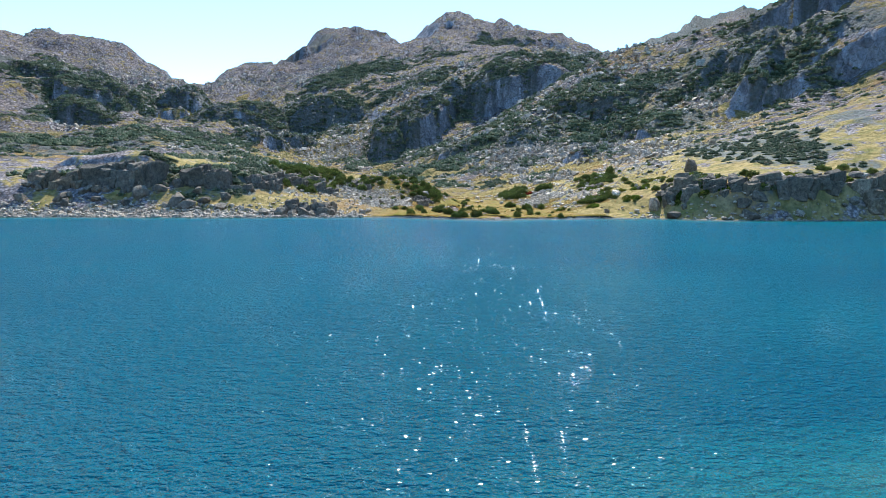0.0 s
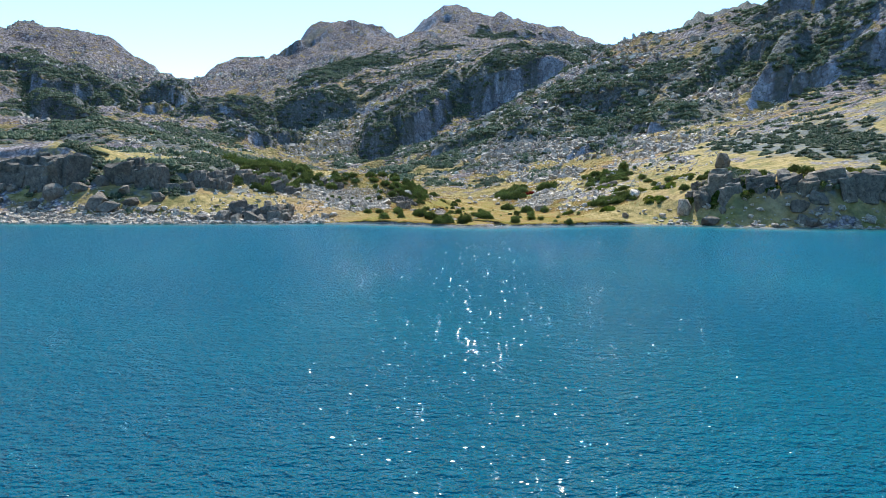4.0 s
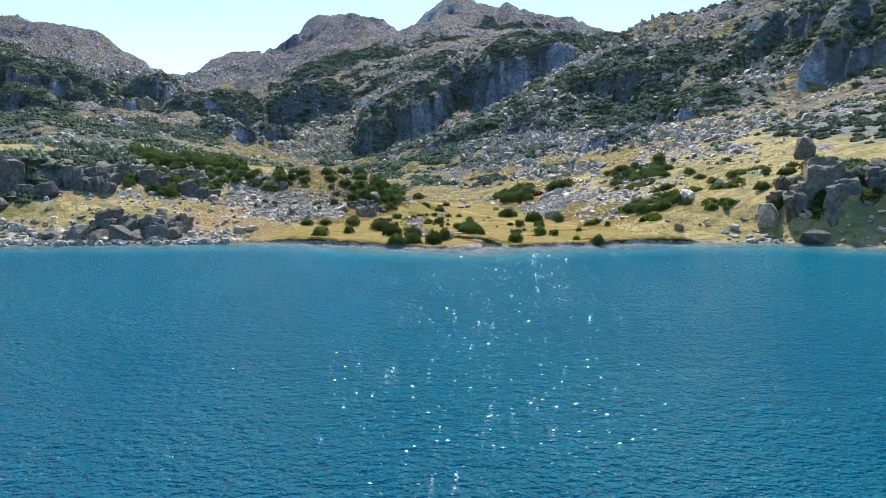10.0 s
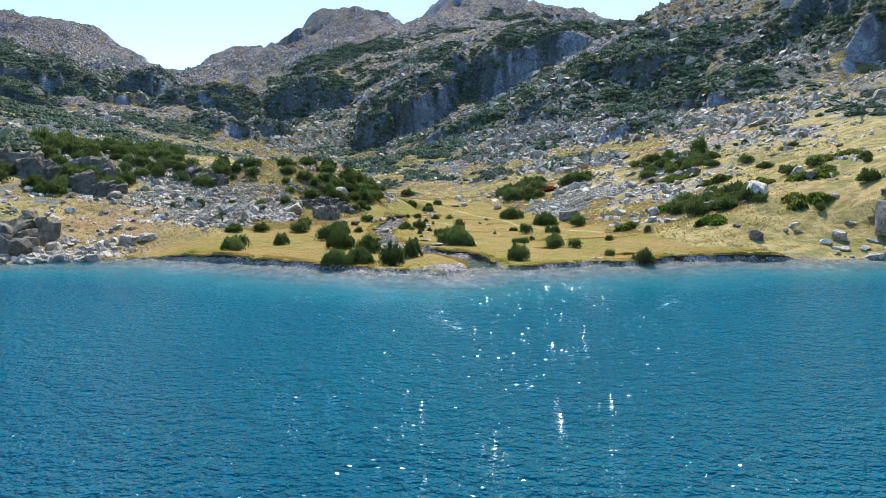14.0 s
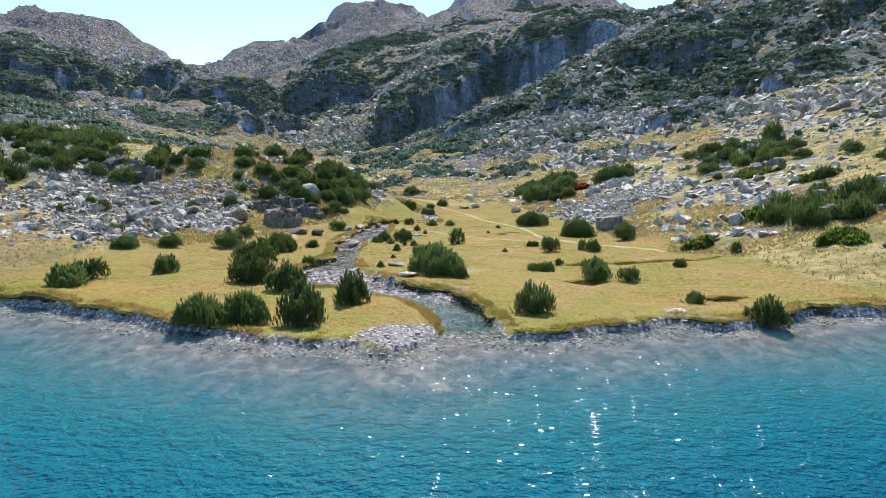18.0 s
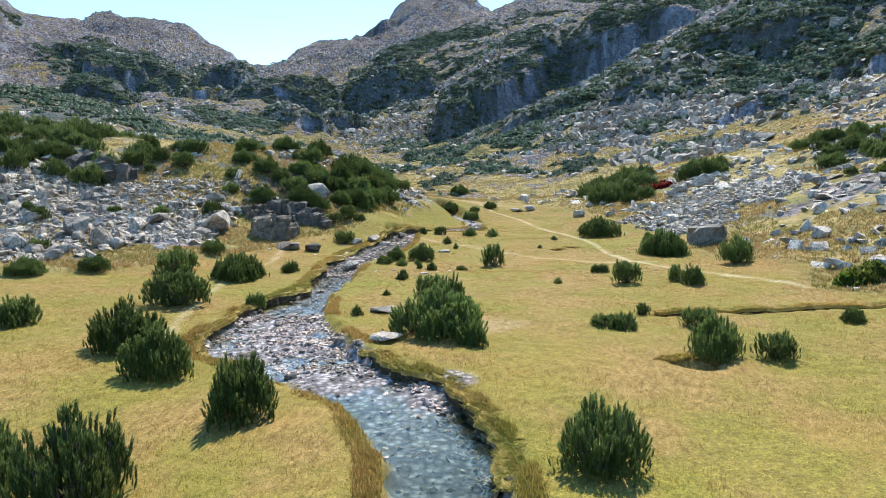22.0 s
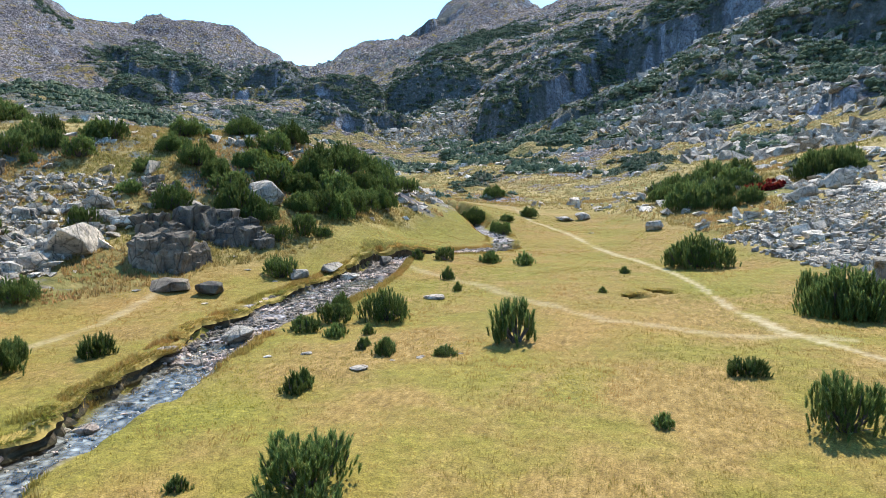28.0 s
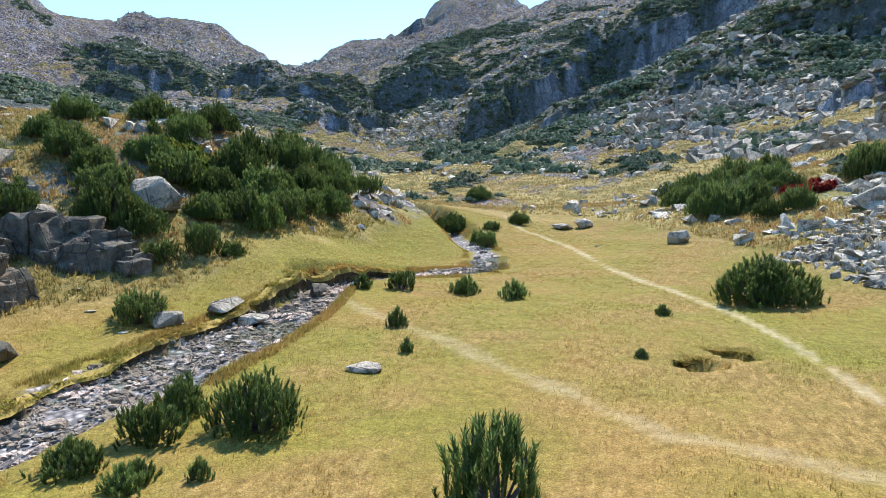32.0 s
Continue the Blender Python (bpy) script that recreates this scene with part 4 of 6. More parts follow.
def stone_shape(level, cuts, flat, gen):
    """An angular broken block with slightly worn edges. Triangles only."""
    n = (9, 11, 15)[level - 1] + cuts // 6
    q = gen.uniform(-1, 1, (n, 3))
    q /= (np.abs(q) ** 3.5).sum(1)[:, None] ** (1 / 3.5)
    q *= gen.uniform(.78, 1.05, (n, 1))
    bm = bmesh.new()
    for p in q:
        bm.verts.new(p)
    got = bmesh.ops.convex_hull(bm, input=bm.verts)
    bmesh.ops.delete(bm, geom=[e for e in set(got["geom_interior"] + got["geom_unused"]) if isinstance(e, bmesh.types.BMVert)], context="VERTS")
    if level > 1:
        bmesh.ops.dissolve_limit(bm, angle_limit=.22, verts=bm.verts[:], edges=bm.edges[:])
        bmesh.ops.bevel(bm, geom=bm.edges[:], offset=.05 if level < 3 else .07, segments=1 if level < 3 else 2, affect="EDGES", profile=.6)
    bmesh.ops.triangulate(bm, faces=bm.faces[:])
    bm.verts.index_update()
    co = np.array([v.co for v in bm.verts])
    fa = np.array([[v.index for v in f.verts] for f in bm.faces])
    bm.free()
    co = co * np.array([1, gen.uniform(.6, .95), flat * gen.uniform(.75, 1.2)])
    co[:, 2] -= co[:, 2].min() * .72
    return co, fa


def turned(co, a, tilt=0.0, tilt_way=0.0):
    c, s = math.cos(a), math.sin(a)
    out = co @ np.array([[c, s, 0], [-s, c, 0], [0, 0, 1]])
    if tilt:
        ax = Vector((math.cos(tilt_way), math.sin(tilt_way), 0))
        out = out @ np.array(Matrix.Rotation(tilt, 3, ax)).T
    return out


def gather(shapes, spots):
    """Many small shapes in one mesh: spots are rows of x, y, z, size, turn, squash."""
    cos, fas, base = [], [], 0
    for k, (x, y, z, s, a, q) in enumerate(spots):
        co, fa = shapes[k % len(shapes)]
        c, sn = math.cos(a) * s, math.sin(a) * s
        px, py = co[:, 0] * c - co[:, 1] * sn + x, co[:, 0] * sn + co[:, 1] * c + y
        cos.append(np.stack([px, py, co[:, 2] * s * q + z], -1))
        fas.append(fa + base)
        base += len(co)
    return np.concatenate(cos), np.concatenate(fas)


def candle(gen, tall, wide, needles=12, sides=4):
    """One upright shoot: a thin stem in a brush of needles that point up and outwards. Triangles only."""
    co, fa = [], []
    for h, r in ((0, .35), (.55, .5)):
        for k in range(sides):
            a = k * 6.2832 / sides + h * 2
            co.append((math.cos(a) * r * wide, math.sin(a) * r * wide, h * tall))
    for k in range(sides):
        a, b = k, (k + 1) % sides
        fa += [(a, b, b + sides), (a, b + sides, a + sides)]
    co.append((0, 0, tall * .95))
    fa += [(sides + k, sides + (k + 1) % sides, 2 * sides) for k in range(sides)]
    for j in range(needles):
        a, h = j * 2.4 + gen.uniform(-.4, .4), (j + .5) / needles * .85 * tall
        r1 = wide * gen.uniform(.9, 1.6)
        spread = gen.uniform(.35, .6)
        n = len(co)
        co += [(math.cos(a - spread) * wide * .55, math.sin(a - spread) * wide * .55, h), (math.cos(a + spread) * wide * .55, math.sin(a + spread) * wide * .55, h + .05 * tall), (math.cos(a) * r1, math.sin(a) * r1, h + tall * gen.uniform(.18, .34))]
        fa.append((n, n + 1, n + 2))
    return np.array(co), np.array(fa)


def limb(points, r0, r1):
    """A tapering bent stem of five sides."""
    co, fa = [], []
    for i, p in enumerate(points):
        r = r0 + (r1 - r0) * i / (len(points) - 1)
        for k in range(5):
            co.append((p[0] + math.cos(k * 1.2566) * r, p[1] + math.sin(k * 1.2566) * r, p[2]))
    for i in range(len(points) - 1):
        for k in range(5):
            a, b = i * 5 + k, i * 5 + (k + 1) % 5
            fa += [(a, b, b + 5), (a, b + 5, a + 5)]
    return np.array(co), np.array(fa)


def joined(pieces):
    cos, fas, base = [], [], 0
    for co, fa in pieces:
        cos.append(co)
        fas.append(fa + base)
        base += len(co)
    return np.concatenate(cos), np.concatenate(fas)


def shrub_meshes(name, wide, tall, gap, seed, open_form=0.0, dome=.55, plain=False):
    """Stems and crown of a dwarf pine: bent limbs that end in upright bristling shoots, gap apart."""
    gen = np.random.default_rng(seed)
    shapes = [candle(gen, 1.0, .2, 14, 3) if plain else candle(gen, 1.0, .16, 30) for _ in range(6)]
    limbs, crown = [], []
    many = int((wide / gap) ** 2 * 1.15)
    for k in range(many):
        r, a = math.sqrt((k + .5) / many), k * 2.39996 + gen.uniform(-.3, .3)
        edge = 1 + .16 * math.sin(3 * a + seed) + .10 * math.sin(7 * a + 2 * seed)
        x, y = math.cos(a) * r * wide * .47 * edge, math.sin(a) * r * wide * .41 * edge
        hump = math.sin(x * 5.2 + seed) * math.sin(y * 5.7 + 2 * seed)
        if hump < -.35 - .25 * (1 - open_form) and gen.uniform() < .75:
            continue
        top = tall * (1 - dome * r ** 2.4) * (.82 + .2 * hump + gen.uniform(-.2, .2))
        layers = (1.0, .82) if r < .55 else (1.0, .8, .6, .38)
        if k % 4 == 0:
            bend = gen.uniform(.25, .5)
            limbs.append(limb([(x * .08, y * .08, -.06), (x * bend, y * bend, top * .18), (x * .85, y * .85, top * .42), (x, y, top * .86)], .022 * wide ** .5, .008))
        for q in layers:
            if q < 1 and gen.uniform() < .25 + .35 * open_form:
                continue
            b = gen.uniform(0, 6.283)
            ln = (gap * gen.uniform(1.4, 2.3) + .05) * (1 if q == 1 else .85)
            sx, sy = x * (1 + .12 * (1 - q)) + gen.normal() * gap * (.3 + 1.2 * (1 - q)), y * (1 + .12 * (1 - q)) + gen.normal() * gap * (.3 + 1.2 * (1 - q))
            sz = max(.02, top * q - ln * .8)
            lean = np.array([x * .5 / wide + math.cos(b) * .16, y * .5 / wide + math.sin(b) * .16, 0])
            co, fa = shapes[(k + int(q * 10)) % 6]
            c = turned(co, b) * ln
            c = c + c[:, 2:3] * lean
            crown.append((c + np.array([sx, sy, sz]), fa))
    return mesh_of(name + "_stems", *joined(limbs), BARK), mesh_of(name + "_crown", *joined(crown), BANK_PINE if plain else PINE)

# ---- broken turf edges: bare peat under the overhanging grass ----
LIPS = []
TURF_LIP = plain_material("turf_lip", (.19, .14, .03), (.34, .235, .06), 5)
PEAT = plain_material("peat", (.022, .017, .009), (.095, .07, .036), 7)


def peat_edge(name, label, line, inland, low, wob=.09):
    """A rough ribbon of bare soil from the foot of a bank to its lip."""
    line, inland = np.array(line, float), np.array(inland, float)
    px, py = line[:, 0], line[:, 1]
    lip = height(px + inland[:, 0] * .5, py + inland[:, 1] * .5)
    rows = []
    for share, out in ((0.0, -.06), (.35, .05), (.72, -.02), (1.0, .06), (1.02, .24)):
        push = out + wob * (1.2 * grain(px, py, .9, 62) + grain(px * 3, py * 3, 1.0, int(60 + share * 20)) + .8 * grain(px * 3, py * 3, .37, 61))
        top = lip + .01 - .10 * ramp(grain(px, py, 1.6, 63) + .6 * grain(px, py, .5, 64), -.1, .8)
        z = low + (top - low) * share if share < 1.01 else lip - .03
        rows.append(np.stack([px + inland[:, 0] * push, py + inland[:, 1] * push, z], -1))
    co = np.stack(rows, 1)
    n, k = co.shape[:2]
    i = np.arange(n * k).reshape(n, k)
    fa = np.stack([i[:-1, :-1], i[1:, :-1], i[1:, 1:], i[:-1, 1:]], -1).reshape(-1, 4)
    me = mesh_of(name, co.reshape(-1, 3), fa, PEAT)
    me.materials.append(TURF_LIP)
    me.polygons.foreach_set("material_index", np.tile((0, 0, 1, 1), n - 1).astype(np.int32))
    LIPS.append(np.c_[co[:, 3], inland])
    ob = new(name, me)
    return tagged(ob, label, "bank", kind="structure")


def brook_banks():
    pts = np.array(BROOK, float)
    s = np.r_[0, np.cumsum(np.hypot(*np.diff(pts[:, :2], axis=0).T))]
    for way, y0, y1 in ((-1, 5.4, 11.5), (1, 12.0, 46)):
        t = np.arange(2.5, s[-1], .12)
        mid = np.stack([np.interp(t, s, pts[:, k]) for k in range(4)], -1)
        mid = mid[(mid[:, 1] > y0) & (mid[:, 1] < y1)]
        d = np.gradient(mid[:, :2], axis=0)
        d = np.stack([np.convolve(np.pad(d[:, k], 6, "edge"), np.ones(13) / 13, "valid") for k in (0, 1)], -1)
        d /= np.linalg.norm(d, axis=1)[:, None]
        side = np.stack([-d[:, 1], d[:, 0]], -1) * way
        off = mid[:, 2] + .05
        for _ in range(4):
            x, y = mid[:, 0] + side[:, 0] * off, mid[:, 1] + side[:, 1] * off
            near, half, _ = along(x, y, BROOK)
            near = near + .3 * grain(x, y, 1.9, 40) + .16 * grain(x, y, .8, 41) + .1 * grain(x, y, .35, 42)
            off = off + .7 * (half - .06 - near)
        off = np.convolve(np.pad(off, 2, "edge"), np.ones(5) / 5, "valid")
        peat_edge("brook_bank", "dark bare peat bank along the brook", mid[:, :2] + side * off[:, None], side, mid[:, 3] - .06)


def lake_banks():
    for x0, x1 in ((-23, .6), (6.0, 27)):
        x = np.arange(x0, x1, .12)
        y = np.interp(x, SHORE_X, SHORE_Y)
        for _ in range(5):
            y = y - .7 * (shore_gap(x, y) - .12)
        y = np.convolve(np.pad(y, 3, "edge"), np.ones(7) / 7, "valid")
        d = np.gradient(np.stack([x, y], -1), axis=0)
        d /= np.linalg.norm(d, axis=1)[:, None]
        peat_edge("lake_bank", "low dark peat bank at the lake's edge", np.stack([x, y], -1), np.stack([-d[:, 1], d[:, 0]], -1), -.03)


def pit_banks():
    for px, py, r, _ in PITS:
        a = np.linspace(.3, 2.8, 30)
        q = r * .86
        peat_edge("pit_bank", "broken peat edge of a hollow in the turf", np.stack([px + np.cos(a) * q, py + np.sin(a) * q / 1.3], -1)[::-1], np.stack([np.cos(a), np.sin(a)], -1)[::-1], ground_low(px, py), .04)
    line = np.array(DITCH, float)
    s = np.r_[0, np.cumsum(np.hypot(*np.diff(line, axis=0).T))]
    t = np.arange(0, s[-1], .12)
    mid = np.stack([np.interp(t, s, line[:, k]) for k in (0, 1)], -1)
    d = np.gradient(mid, axis=0)
    d /= np.linalg.norm(d, axis=1)[:, None]
    up = np.stack([-d[:, 1], d[:, 0]], -1)
    low = height(mid[:, 0], mid[:, 1]) - .05
    peat_edge("ditch_bank", "dark peat edge of a small ditch in the turf", mid + up * .22, up, low, .05)


def ground_low(x, y):
    return float(height(np.array([x]), np.array([y]))[0]) - .02


brook_banks()
lake_banks()
pit_banks()

# ---- dwarf mountain pines ----
FORMS_OF_SHRUB = [  # width, height, meshes
    (.42, .42, shrub_meshes("seedling", .42, .42, .07, 1, open_form=.5, dome=.4)),
    (.75, .62, shrub_meshes("small_pine", .75, .62, .075, 2, dome=.4)),
    (.8, .7, shrub_meshes("ragged_pine", .8, .7, .09, 9, open_form=.9, dome=.3)),
    (1.2, .95, shrub_meshes("pine", 1.2, .95, .085, 3)),
    (1.3, 1.1, shrub_meshes("open_pine", 1.3, 1.1, .10, 4, open_form=.8, dome=.3)),
    (2.0, 1.3, shrub_meshes("broad_pine", 2.0, 1.3, .10, 5, dome=.45)),
    (2.1, 1.4, shrub_meshes("upright_pine", 2.1, 1.4, .11, 6, open_form=.4, dome=.3)),
    (2.7, 1.2, shrub_meshes("spreading_pine", 2.7, 1.2, .115, 8, dome=.55)),
]
BANK_FORMS = [
    (2.0, 1.3, shrub_meshes("bank_pine", 2.0, 1.3, .15, 15, dome=.4, plain=True)),
    (2.4, 1.4, shrub_meshes("dense_bank_pine", 2.4, 1.4, .15, 16, dome=.5, plain=True)),
    (1.6, 1.3, shrub_meshes("open_bank_pine", 1.6, 1.3, .14, 17, open_form=.6, dome=.35, plain=True)),
]


def dwarf_pine(x, y, wide, tall, label, group, a=None, sink=.04, forms=FORMS_OF_SHRUB):
    ok = [f for f in forms if .6 < wide / f[0] < 1.65] or [forms[0] if wide < .5 else forms[-1]]
    w0, h0, (stems, crown) = ok[int(rng.integers(len(ok)))]
    s = wide / w0
    ob = new("dwarf_pine")
    ob.matrix_world = pose(x, y, float(surface(x, y)) - sink, rz=rng.uniform(0, 360) if a is None else a) @ Matrix.Diagonal((s, s, max(.8 * s, min(1.25 * s, tall / h0)), 1))
    tagged(ob, label, "shrub", group)
    child("wood", stems, ob, "bare grey-brown woody branches")
    child("crown", crown, ob)
    return ob


for x, y, w, h in SHRUBS:
    size = "small young" if w < .6 else "low bushy" if w < 1.3 else "broad dense"
    dwarf_pine(x, y, w * .86, h * .9, f"{size} dwarf pine shrub with upright green shoots on turf", "dwarf pines on the meadow")

# the scrub on the near banks, shrub by shrub
# the hillock beside the brook: x, y, width, height
HILLOCK_SHRUBS = [(-15.9, 38.7, 1.9, 1.3), (-13.8, 40.5, 2.2, 1.6), (-12.7, 40.6, 1.7, 1.2), (-14.8, 41.6, 2.0, 1.4), (-11.1, 39.6, 1.1, .8), (-10.7, 41.2, 1.2, 1.2), (-10.0, 41.8, .8, .6), (-12.0, 43.4, 1.8, 1.5), (-11.3, 44.5, 1.8, 1.4), (-10.5, 44.8, 1.5, 1.6), (-17.8, 43.2, 2.2, 1.3), (-16.4, 42.6, 1.6, 1.1), (-15.9, 45.4, 2.0, 1.5), (-14.3, 44.8, 2.1, 1.5), (-13.2, 45.8, 2.0, 1.7), (-19.4, 41.2, 1.3, .7), (-18.4, 38.8, 1.2, .6), (-11.9, 47.0, 2.0, 1.8), (-10.6, 46.6, 1.6, 1.5), (-13.6, 47.8, 2.2, 1.8), (-12.4, 49.2, 2.2, 1.8), (-10.9, 48.8, 1.8, 1.5), (-14.2, 50.0, 2.3, 1.8), (-10.6, 50.8, 1.8, 1.4), (-12.2, 51.6, 2.2, 1.7), (-11.4, 53.6, 2.2, 1.5), (-13.6, 53.0, 2.3, 1.7), (-12.6, 55.6, 2.3, 1.5), (-11.2, 57.0, 1.8, 1.2), (-15.0, 55.0, 2.4, 1.6), (-14.6, 57.6, 2.3, 1.4), (-20.4, 44.6, 2.0, 1.0), (-16.4, 48.6, 2.2, 1.4), (-17.0, 51.6, 2.3, 1.5), (-19.4, 50.0, 2.4, 1.3), (-21.6, 47.4, 2.2, 1.1), (-23.6, 41.4, 1.8, .9), (-24.6, 44.6, 2.0, 1.1)]
for x, y, w, h in HILLOCK_SHRUBS:
    dwarf_pine(x, y, w * .95, h * .92, "bushy dark green dwarf pine on the grassy hillock", "dwarf pines on the hillock", sink=.08)
spots = []
for cx, cy, rx, ry in SCRUB_NEAR:
    if cy < 72 and -46 < cx < 36:
        for _ in range(int(6 + rx * ry * 3.2)):
            a, r = rng.uniform(0, 6.283), math.sqrt(rng.uniform())
            px, py = cx + math.cos(a) * r * rx, cy + math.sin(a) * r * ry
            if 10 < py < 80 and not (-25 < px < -9 and 30 < py < 59) and all((px - q[0]) ** 2 + (py - q[1]) ** 2 > 3.0 for q in spots):
                spots.append((px, py))
spots = [p for p in spots if float(is_meadow(np.array([p[0]]), np.array([p[1]]))[0]) < .3]
spots.sort(key=lambda p: (p[0] - 2) ** 2 + (p[1] - 25) ** 2)
BANK_SHRUBS = spots[:250]
# the shrubs further off grow into one thicket
crowns = []
for w0, h0, (_, crown) in BANK_FORMS:
    co = np.empty(len(crown.vertices) * 3, np.float32)
    crown.vertices.foreach_get("co", co)
    fa = np.empty(len(crown.loops), np.int32)
    crown.loops.foreach_get("vertex_index", fa)
    crowns.append((co.reshape(-1, 3)[:, :] / w0, fa.reshape(-1, 3)))
far_spots = np.array(BANK_SHRUBS[110:])
zs = surface(far_spots[:, 0], far_spots[:, 1])
rows = [(px, py, z - .1, rng.uniform(1.1, 2.5), rng.uniform(0, 6.28), rng.uniform(.6, 1.35)) for (px, py), z in zip(far_spots, zs)]
tagged(new("pine_thicket", mesh_of("pine_thicket", *gather(crowns, rows), BANK_PINE)), "dense dwarf pine thicket on the rocky banks", "scrub", kind="stuff")
for px, py in BANK_SHRUBS[:110]:
    dwarf_pine(px, py, rng.uniform(1.3, 2.6), rng.uniform(.8, 1.5), "dense dwarf pine shrub in the scrub on the rocky bank", "dwarf pines on the banks", sink=.1, forms=BANK_FORMS)
for x, y, w, h in ((7.3, 61.6, 2.6, 1.8), (8.4, 62.4, 2.4, 1.7), (9.4, 63.2, 2.2, 1.5), (9.6, 58.6, 1.4, 1.0), (11.0, 59.0, 1.6, 1.2), (15.8, 64.5, 2.4, 1.8), (17.2, 65.2, 2.2, 1.6)):
    dwarf_pine(x, y, w, h, "dark dwarf pine shrub on the stony slope", "dwarf pines on the banks", sink=.08, forms=BANK_FORMS)


# the vegetated bluff on the lake shore
for k in range(20):
    px = rng.uniform(35, 78)
    py = float(np.interp(px, SHORE_X, SHORE_Y)) + rng.uniform(2.5, 15)
    dwarf_pine(px, py, rng.uniform(1.0, 2.4), rng.uniform(.7, 1.3), "olive dwarf pine shrub among the rocks of the bluff", "dwarf pines on the bluff", sink=.1, forms=BANK_FORMS)


for k in range(24):
    px, py = rng.uniform(18, 42), rng.uniform(14, 58)
    if float(is_meadow(np.array([px]), np.array([py]))[0]) < .3:
        dwarf_pine(px, py, rng.uniform(.7, 1.9), rng.uniform(.5, 1.1), "low dwarf pine shrub on the grassy stony slope", "small pines on the slopes", sink=.08, forms=BANK_FORMS)


def clump_shape(gen, cones, detail=5):
    """A low rounded thicket of blunt leafy tips, seen from afar."""
    bits = []
    for k in range(cones):
        a, r = k * 2.4, math.sqrt((k + .3) / cones)
        h = (1 - .55 * r * r) * gen.uniform(.65, 1.1)
        w = gen.uniform(.24, .42)
        co, fa = [], []
        for lv, rr in ((-.5, .8), (.45, 1.0), (.8, .6)):
            for j in range(detail):
                b = j * 6.283 / detail + lv
                q = w * rr * gen.uniform(.7, 1.3)
                co.append((math.cos(b) * q, math.sin(b) * q, h * lv))
        co.append((gen.uniform(-.08, .08), gen.uniform(-.08, .08), h * 1.12))
        for lv in range(2):
            for j in range(detail):
                p, q = lv * detail + j, lv * detail + (j + 1) % detail
                fa += [(p, q, q + detail), (p, q + detail, p + detail)]
        fa += [(2 * detail + j, 2 * detail + (j + 1) % detail, 3 * detail) for j in range(detail)]
        bits.append((np.array(co) + np.array([math.cos(a) * r * .85, math.sin(a) * r * .85, 0]), np.array(fa)))
    return joined(bits)


def scrub(name, plan, label, lo, hi, cones, per, most, spare=()):
    gen = np.random.default_rng(21)
    shapes = [clump_shape(gen, cones) for _ in range(7)]
    rows = []
    for cx, cy, rx, ry in plan:
        n = int(min(most, 5 + per * rx * ry * 3.14 / (lo + hi) ** 2 * 4))
        u, v = gen.uniform(-1.25, 1.25, n * 2) * rx + cx, gen.uniform(-1.25, 1.25, n * 2) * ry + cy
        ok = patches(u, v, [(cx, cy, rx, ry)], 64 if lo >= 1 else 65, .6) > gen.uniform(.2, .9, len(u))
        u, v = u[ok], v[ok]
        if len(u):
            z = surface(u, v)
            s = gen.uniform(lo, hi, len(u)) * gen.uniform(.7, 1.15, len(u))
            rows += list(zip(u, v, z - .15 * s, s, gen.uniform(0, 6.28, len(u)), gen.uniform(.5, .9, len(u))))
    near = np.array(spare) if len(spare) else np.zeros((0, 2))
    if len(near):
        rows = [r for r in rows if (np.hypot(near[:, 0] - r[0], near[:, 1] - r[1]) > 1.0).all()]
    rows = [r for r in rows if not (-46 < r[0] < 36 and r[1] < 66)]
    turf = is_meadow(np.array([r[0] for r in rows]), np.array([r[1] for r in rows]))
    rows = [r for r, t in zip(rows, turf) if t < .2]
    ob = new(name, mesh_of(name, *gather(shapes, rows), HAZED_SCRUB))
    return tagged(ob, label, "scrub", kind="stuff")


scrub("mountain_pine_scrub", SCRUB_FAR + SCRUB_HILL + SCRUB_BANDS + SCRUB_KNOLLS, "dark dwarf pine scrub on far cliffs and slopes", 1.0, 2.3, 9, .85, 420)
scrub("bank_pine_scrub", SCRUB_NEAR, "dark green dwarf pine scrub on rocky banks and hills", .6, 1.3, 14, .6, 260, BANK_SHRUBS)
# the broad belts on the mountainsides
gen = np.random.default_rng(29)
u, v = gen.uniform(-430, 210, 60000), gen.uniform(95, 660, 60000)
ok = (u > -.95 * v - 30) & (u < .2 * v + 110)
u, v = u[ok], v[ok]
ok = woods(u, v) > gen.uniform(.3, .9, len(u))
u, v = u[ok][:9500], v[ok][:9500]
s = gen.uniform(.7, 1.6, len(u)) * (.75 + .0022 * v)
rows = list(zip(u, v, surface(u, v) - .2 * s, s, gen.uniform(0, 6.28, len(u)), gen.uniform(.5, .85, len(u))))
belt = mesh_of("belt_pine_scrub", *gather([clump_shape(gen, 7, 4) for _ in range(7)], rows), HAZED_SCRUB)
tagged(new("belt_pine_scrub", belt), "belts of dark dwarf pine scrub on the mountainsides", "scrub", kind="stuff")
